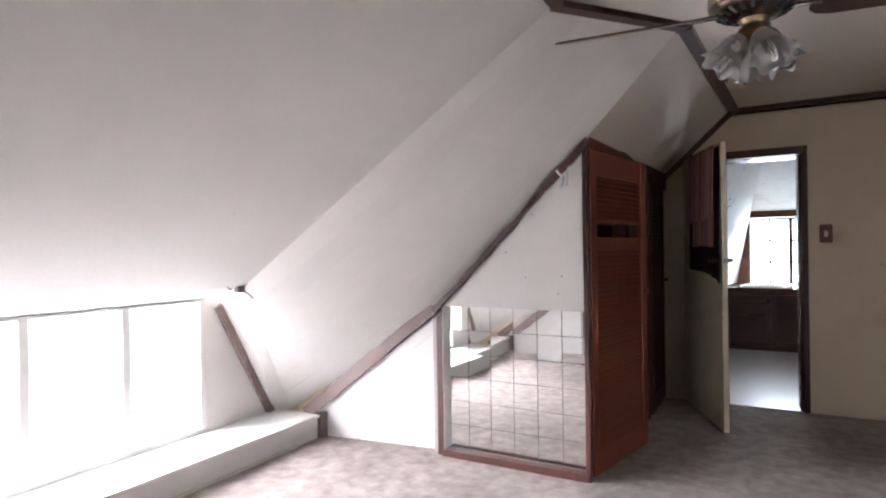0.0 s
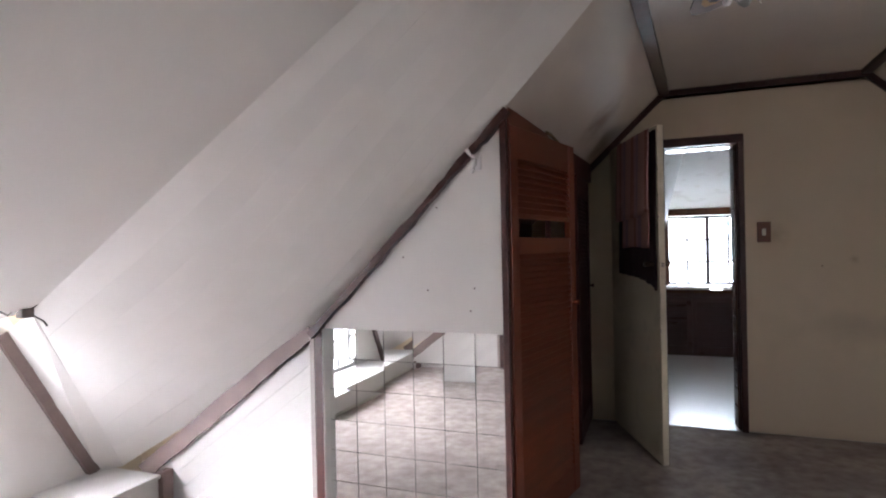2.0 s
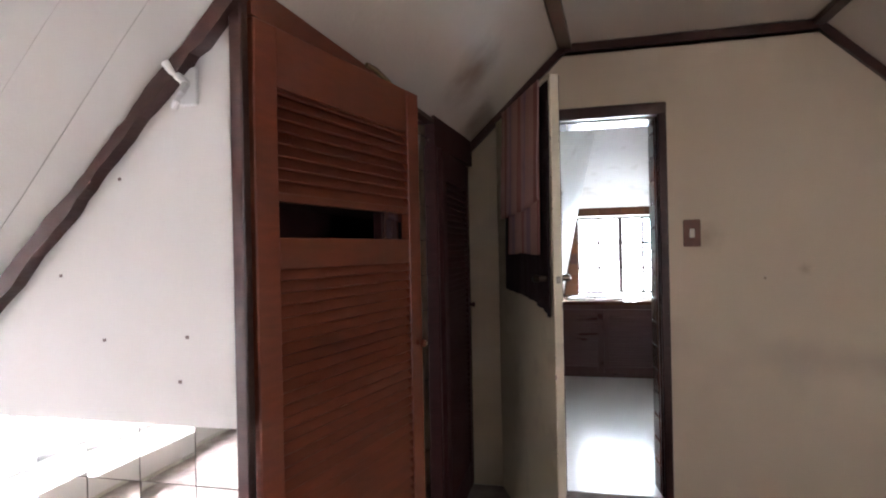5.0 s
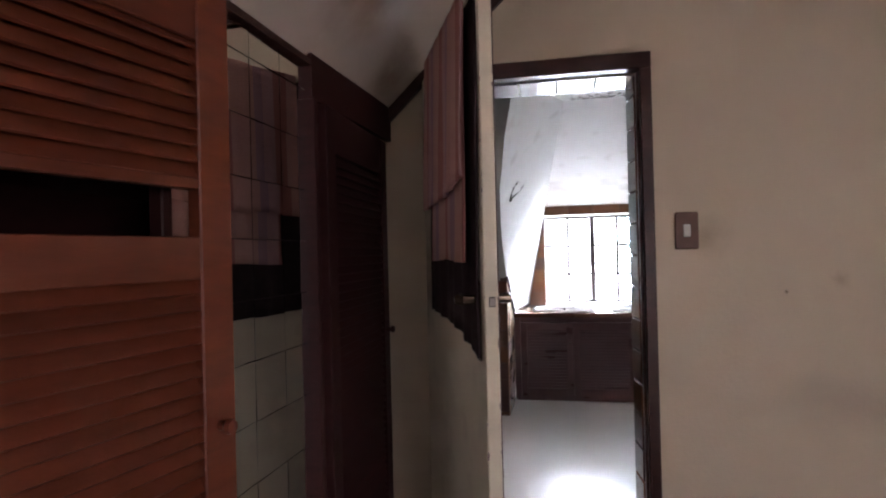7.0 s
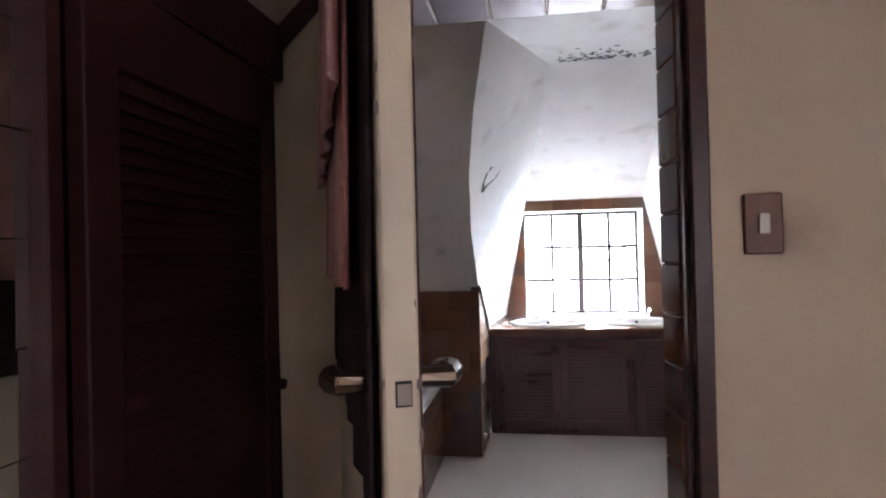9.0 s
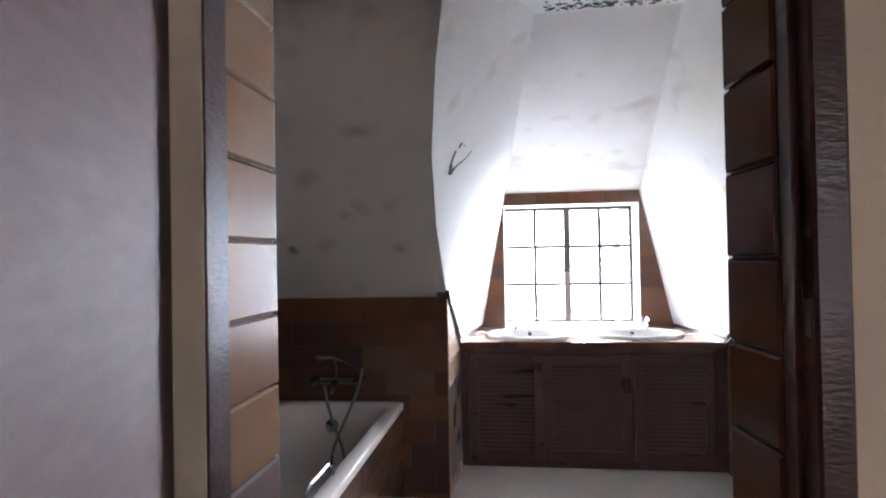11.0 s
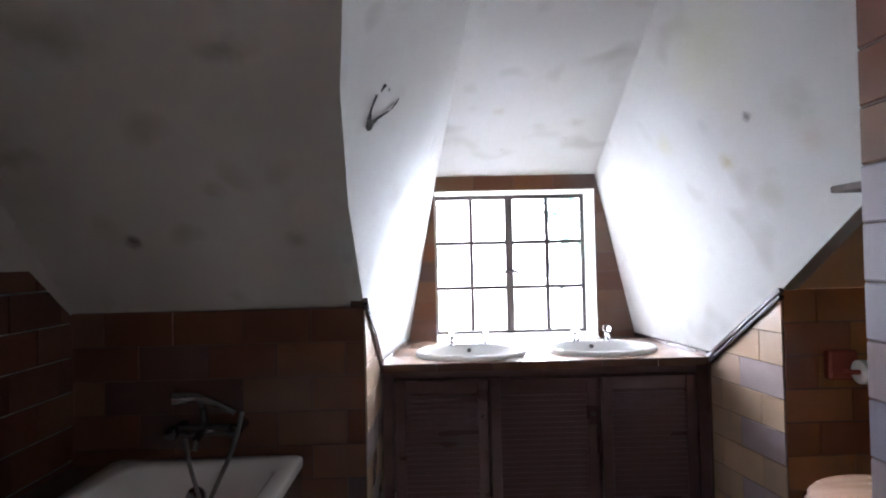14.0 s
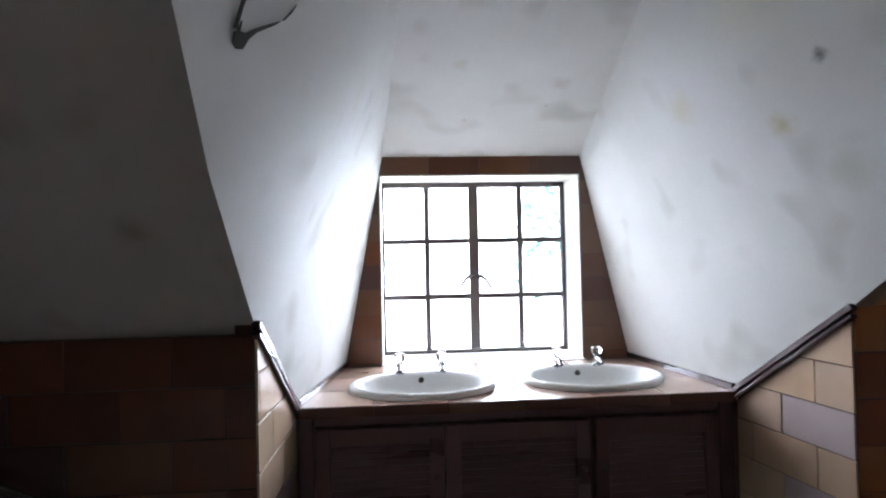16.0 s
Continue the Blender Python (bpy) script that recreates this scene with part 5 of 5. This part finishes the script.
bm = bmesh.new()
loops = []
for inset, z, r in ((0.0, TZ - 0.035, 0.03), (0.0, TZ - 0.006, 0.03), (0.006, TZ, 0.03), (0.06, TZ, 0.10), (0.075, TZ - 0.012, 0.11), (0.10, TZ - 0.15, 0.14), (0.14, TZ - 0.36, 0.17), (0.24, TZ - 0.40, 0.12)):
    loops.append([bm.verts.new((x, y, z)) for x, y in rounded(TX0 + inset, TX1 - inset, TY0 + inset * 1.4, TY1 - inset, r)])
for a, b in zip(loops, loops[1:]):
    for k in range(len(a)):
        bm.faces.new((a[k], a[(k + 1) % len(a)], b[(k + 1) % len(a)], b[k]))
bm.faces.new(loops[-1])
part("tub", bm, M_ENAMEL, bath, smooth=True)
panel = part("side_panel", box((-0.70, TY0, 0.0), (-0.672, TY1, 0.488)), M_GROUT, bath)
part("bath_ledge", box((-1.545, TY0, 0.0), (TX0 - 0.002, TY1 + 0.005, 0.505)), M_GROUT, bath)
part("end_panel", box((TX0, TY0 + 0.01, 0.0), (-0.70, TY0 + 0.04, 0.488)), M_GROUT, bath)
tile_field(panel, [(0, 0), (1.75, 0), (1.75, 0.488), (0, 0.488)], (-0.672, TY0, 0), (0, 1, 0), (0, 0, 1), 0.265, 0.1245, M_TILE)
part("overflow", lathe([(0.0, 0), (0.036, 0), (0.034, 0.009), (0.018, 0.014), (0.0, 0.015)], (0, 0, 0), 20), M_CHROME, bath).matrix_basis = pose(-1.025, 7.765, 0.42, 78, 0, 0)
grip = part("grip", tube([(-0.715, 6.55, 0.525), (-0.715, 6.56, 0.565), (-0.715, 6.60, 0.575), (-0.715, 6.78, 0.575), (-0.715, 6.82, 0.565), (-0.715, 6.83, 0.525)], 0.009, 10), M_CHROME, bath, "chrome grab handle on the rim")
MX = Matrix.Translation((-0.03, 0, -0.05))
mixer = thing("bath_mixer", "chrome wall mixer with a hand shower and looped hose", "bath tap")
part("body", tube([(-1.07, 7.80, 0.70), (-0.87, 7.80, 0.70)], 0.022, 14), M_CHROME_DIM, mixer)
for x in (-1.085, -0.855):
    part("valve", tube([(x, 7.88, 0.70), (x, 7.78, 0.70)], 0.020, 12), M_CHROME_DIM, mixer)
    part("handle", lathe([(0.0, 0), (0.024, 0.0), (0.028, 0.012), (0.024, 0.03), (0.0, 0.034)], (0, 0, 0), 8), M_CHROME_DIM, mixer).matrix_basis = pose(x, 7.79, 0.70, 90, 0, 0)
part("spout", tube([(-0.97, 7.80, 0.70), (-0.97, 7.74, 0.70), (-0.97, 7.70, 0.685), (-0.97, 7.69, 0.66)], 0.014, 12), M_CHROME_DIM, mixer)
part("cradle", tube([(-0.97, 7.80, 0.70), (-0.975, 7.79, 0.78), (-0.98, 7.77, 0.82)], 0.012, 10), M_CHROME_DIM, mixer)
part("hand_shower", tube([(-1.06, 7.74, 0.83), (-0.98, 7.75, 0.835), (-0.90, 7.76, 0.80), (-0.85, 7.77, 0.77)], [0.026, 0.016, 0.012, 0.012], 12), M_CHROME_DIM, mixer)
mixer.matrix_basis = MX
hs = []
for k in range(41):
    a = k / 40
    hs.append((-0.93 + 0.105 * math.cos(a * 3.1416) - 0.10 * math.sin(a * 6.2832), 7.77 - 0.13 * math.sin(a * 3.1416), 0.77 - 0.46 * max(0.0, math.sin(a * 3.1416)) ** 0.7 - 0.09 * a))
part("hose", tube(hs, 0.008, 8), M_FLEX, mixer)

# ---- toilet corner ----
wc = thing("toilet", "white toilet with a varnished wooden seat and lid", "toilet")
wc.location = (1.28, 7.42, 0)
wc.scale = (1, 1, 1.1)
bowl = lathe([(0.12, 0.004), (0.125, 0.05), (0.10, 0.16), (0.13, 0.27), (0.185, 0.36), (0.195, 0.395), (0.16, 0.395), (0.12, 0.30), (0.0, 0.24)], (0, 0, 0), 32, sx=1.22, sy=0.95)
part("bowl", bowl, M_ENAMEL, wc, smooth=True)
part("seat", lathe([(0.125, 0.398), (0.205, 0.398), (0.212, 0.41), (0.20, 0.424), (0.13, 0.424), (0.125, 0.398)], (0, 0, 0), 36, sx=1.22, sy=0.95), M_WOODSEAT, wc, "varnished wooden seat", smooth=True)
part("lid", lathe([(0.0, 0.426), (0.195, 0.426), (0.203, 0.436), (0.192, 0.448), (0.0, 0.452)], (0, 0, 0), 36, sx=1.22, sy=0.95), M_WOODSEAT, wc, "varnished wooden lid", smooth=True)
part("tank", box((0.27, -0.20, 0.40), (0.50, 0.20, 0.80), 0.02), M_ENAMEL, wc)
part("pedestal", box((0.02, -0.11, 0.004), (0.50, 0.11, 0.38), 0.02), M_ENAMEL, wc)
holder = thing("paper_holder", "red-brown ceramic toilet paper holder on the tiled wall", "paper holder")
part("base", box((1.385, 7.845, 0.76), (1.50, 7.888, 0.875), 0.008), M_CERAMIC_RED, holder)
part("arm", tube([(1.44, 7.85, 0.80), (1.44, 7.80, 0.80), (1.60, 7.80, 0.80)], 0.010, 10), M_CERAMIC_RED, holder)
roll = thing("toilet_roll", "nearly full white toilet paper roll on its holder", "toilet paper")
part("paper", tube([(1.465, 7.80, 0.80), (1.575, 7.80, 0.80)], 0.045, 24), M_PAPER, roll)
part("sheet", box((1.468, 7.752, 0.745), (1.572, 7.7545, 0.80)), M_PAPER, roll)
for z in (1.415, 1.62):
    sh = part("shelf", box((0.905 if z < 1.5 else 1.0, 6.995, z), (1.55, 7.13, z + 0.018), 0.003), M_SHELF)
    tagged(sh, "narrow dark shelf on the partition beside the toilet", "shelf", "toilet shelves")
bm = bmesh.new()
front = []
for i in range(60):
    x = 0.985 + 0.62 * i / 59
    front.append((x, 6.835 + 0.022 * math.sin(i * 1.15) + 0.006 * math.sin(i * 2.9)))
ra = [(bm.verts.new((x, y, 0.02)), bm.verts.new((x, y, 2.10))) for x, y in front]
rb = [(bm.verts.new((x, y - 0.003, 0.02)), bm.verts.new((x, y - 0.003, 2.10))) for x, y in front]
for i in range(59):
    bm.faces.new((ra[i][0], ra[i + 1][0], ra[i + 1][1], ra[i][1]))
    bm.faces.new((rb[i][0], rb[i][1], rb[i + 1][1], rb[i + 1][0]))
bm.faces.new((ra[0][0], ra[0][1], rb[0][1], rb[0][0]))
bm.faces.new((ra[-1][0], rb[-1][0], rb[-1][1], ra[-1][1]))
curtain = thing("shower_curtain", "lilac-grey pleated curtain hanging against the tiled partition", "curtain")
part("cloth", bm, M_CURTAIN, curtain, smooth=True)
part("rod", tube([(0.97, 6.835, 2.12), (1.79, 6.835, 2.12)], 0.012, 10), M_CHROME, curtain)
skirting = part("skirting", box((0.285, 5.62, 0.004), (0.299, 5.80, 0.03)), M_DARKWOOD)
tagged(skirting, "dark skirting at the door reveal", "trim", kind="structure")

# ---- outside ----
ground = structure("ground", box((-400, -400, -3.3), (400, 400, -3.2)), M_GRASS, "lawn around the house", "ground")
# nothing known lies here; pale sheet added so the lower panes read white
structure("roof_outside", box((-14, -20, -0.5), (-3.2, 34, -0.42)), M_BOUNCE, "pale sheet added outside the dormer window to fill the panes with light", "roof")
backdrop = structure("backdrop", prism([(-60, 70, -3), (70, 70, -3), (70, 70, 45), (-60, 70, 45)], (0, 0.5, 0)), M_SKYGLOW, "bright overcast sky beyond the bathroom window", "sky")
backdrop_2 = structure("backdrop_2", prism([(-14.1, -20, -0.6), (-14.1, 34, -0.6), (-14.1, 34, 14), (-14.1, -20, 14)], (-0.5, 0, 0)), M_SKYGLOW, "bright overcast sky beyond the dormer window", "sky")
for b in (backdrop, backdrop_2):
    b.visible_shadow = False

# creeper outside the bathroom window
creeper = thing("creeper", "green creeper hanging outside the bathroom window", "plant")
rnd = random.Random(21)
stem = bmesh.new()
leaves = bmesh.new()
for k in range(5):
    x, y = 0.66 + 0.045 * k, 9.50 + 0.03 * (k % 3)
    pts = [(x + 0.02 * math.sin(2.1 * j + k), 9.402 if j == 0 else y + 0.02 * math.cos(1.7 * j + k), 1.76 - 0.085 * j) for j in range(7 + (k * 2) % 3)]
    add_tube(stem, pts, 0.004, 5)
    for p in pts:
        for _ in range(9):
            c = Vector(p) + Vector((rnd.gauss(0, 0.05), rnd.gauss(0, 0.04), rnd.gauss(0, 0.05)))
            s = rnd.uniform(0.018, 0.038)
            m = Euler((rnd.uniform(-1, 1), rnd.uniform(-1, 1), rnd.uniform(0, 6.28))).to_matrix()
            vs = [leaves.verts.new(c + m @ Vector(q) * s) for q in ((-1, 0, 0), (-0.3, -0.55, 0.1), (0.6, -0.4, 0.05), (1.1, 0, -0.15), (0.6, 0.4, 0.05), (-0.3, 0.55, 0.1))]
            leaves.faces.new(vs)
part("stem", stem, M_BARK, creeper)
lv = part("leaves", leaves, M_CREEPER, creeper)
lv["kind"] = "stuff"

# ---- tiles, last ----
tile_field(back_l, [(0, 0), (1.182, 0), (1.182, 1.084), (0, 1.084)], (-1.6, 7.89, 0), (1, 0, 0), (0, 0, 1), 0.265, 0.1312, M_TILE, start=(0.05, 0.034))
tile_field(back_r, [(0, 0), (0.57, 0), (0.57, 1.115), (0, 1.115)], (1.235, 7.894, 0), (1, 0, 0), (0, 0, 1), 0.265, 0.1312, M_TILE_WC, start=(0.0, 0.065))
tile_field(niche_l, [(0, 0), (0.47, 0), (0.47, 0.735), (0, 1.09)], (-0.4175, 7.892, 0), (0.0255, 0.9997, 0), (0, 0, 1), 0.265, 0.1312, M_TILE_LIT, start=(0.02, 0.065), thick=0.006)
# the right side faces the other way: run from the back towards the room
tile_field(niche_r, [(0, 0), (0.472, 0), (0.472, 1.09), (0, 0.735)], (1.1735, 8.362, 0), (0.13, -0.9915, 0), (0, 0, 1), 0.265, 0.1312, M_TILE_LIT, start=(0.075, 0.022), thick=0.006)
tile_field(wall_west, [(0, 0), (2.2, 0), (2.2, 1.06), (1.95, 1.255), (0, 1.255)], (-1.545, 5.70, 0), (0, 1, 0), (0, 0, 1), 0.265, 0.1312, M_TILE)
# window wall tiles
tile_field(wall_win, [(0, 0), (0.16, 0), (0.16, 0.90), (0.145, 0.90)], (-0.290, 9.108, 0.775), (1, 0, 0), (0, 0, 1), 0.50, 0.118, M_TILE, start=(-0.2, 0.0), bond=0)
tile_field(wall_win, [(0, 0), (0.225, 0), (0.035, 0.90), (0, 0.90)], (WX1, 9.108, 0.775), (1, 0, 0), (0, 0, 1), 0.50, 0.118, M_TILE, start=(-0.1, 0.04), bond=0)
tile_field(wall_win, [(0, 0), (1.0, 0), (0.975, 0.088), (0.02, 0.088)], (-0.137, 9.108, WZ1), (1, 0, 0), (0, 0, 1), 0.245, 0.092, M_TILE, bond=0)
# worktop tiles
for i in range(6):
    for j in range(3):
        x0, y0 = -0.398 + i * 0.2595, 8.352 + j * 0.2355
        part("tile", holed_sheet(x0 + 0.002, x0 + 0.2575, y0 + 0.002, y0 + 0.2335, 0.7675, 0.774, 0.0128, left_edge, right_edge), M_TILE_TOP, worktop)
tile_field(worktop, [(0, 0), (1.556, 0), (1.556, 0.038), (0, 0.038)], (-0.398, 8.352, 0.735), (1, 0, 0), (0, 0, 1), 0.262, 0.05, M_TILE, bond=0)
# door reveal tiles
reveal = tagged(new("door_reveal"), "door reveal lined with glazed tiles, golden left, brown right, head greyed for its shadow", "wall", kind="structure")
part("core", box((-0.4795, 5.602, 0), (-0.4745, 5.793, 2.01)), M_GROUT, reveal)
part("core", prism([(0.3115, 5.602, 0), (0.3115, 5.735, 0), (0.2825, 5.735, 0), (0.2965, 5.602, 0)], (0, 0, 2.01)), M_GROUT, reveal)
part("core", box((0.3065, 5.736, 0), (0.3115, 5.793, 2.01)), M_GROUT, reveal)
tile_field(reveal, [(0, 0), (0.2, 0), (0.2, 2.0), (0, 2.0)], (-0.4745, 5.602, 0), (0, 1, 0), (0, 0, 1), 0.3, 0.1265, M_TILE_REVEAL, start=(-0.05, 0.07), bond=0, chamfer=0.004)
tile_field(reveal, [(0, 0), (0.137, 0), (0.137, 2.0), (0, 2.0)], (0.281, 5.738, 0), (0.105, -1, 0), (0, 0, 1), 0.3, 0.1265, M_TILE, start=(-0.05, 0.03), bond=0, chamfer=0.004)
# head row in grey: shadow over the door is put into the tile colour
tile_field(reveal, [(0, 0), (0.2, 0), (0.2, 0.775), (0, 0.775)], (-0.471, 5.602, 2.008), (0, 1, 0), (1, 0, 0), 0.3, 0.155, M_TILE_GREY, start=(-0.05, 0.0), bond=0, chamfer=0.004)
# partition tiles: end face and front face
tile_field(pier, [(0, 0), (0.115, 0), (0.115, 1.466), (0, 1.466)], (0.890, 6.99, 0), (0, -1, 0), (0, 0, 1), 0.2, 0.1385, M_TILE_GREY, start=(-0.05, 0.081), bond=0, chamfer=0.004, thick=0.009)
tile_field(pier, [(0, 1.468), (0.115, 1.468), (0.115, 2.36), (0, 2.36)], (0.890, 6.99, 0), (0, -1, 0), (0, 0, 1), 0.2, 0.1385, M_TILE, start=(-0.05, 0.081), bond=0, chamfer=0.004)
tile_field(pier, [(0, 0), (0.95, 0), (0.95, 2.36), (0, 2.36)], (0.890, 6.875, 0), (1, 0, 0), (0, 0, 1), 0.265, 0.1385, M_TILE, start=(0.0, 0.04))
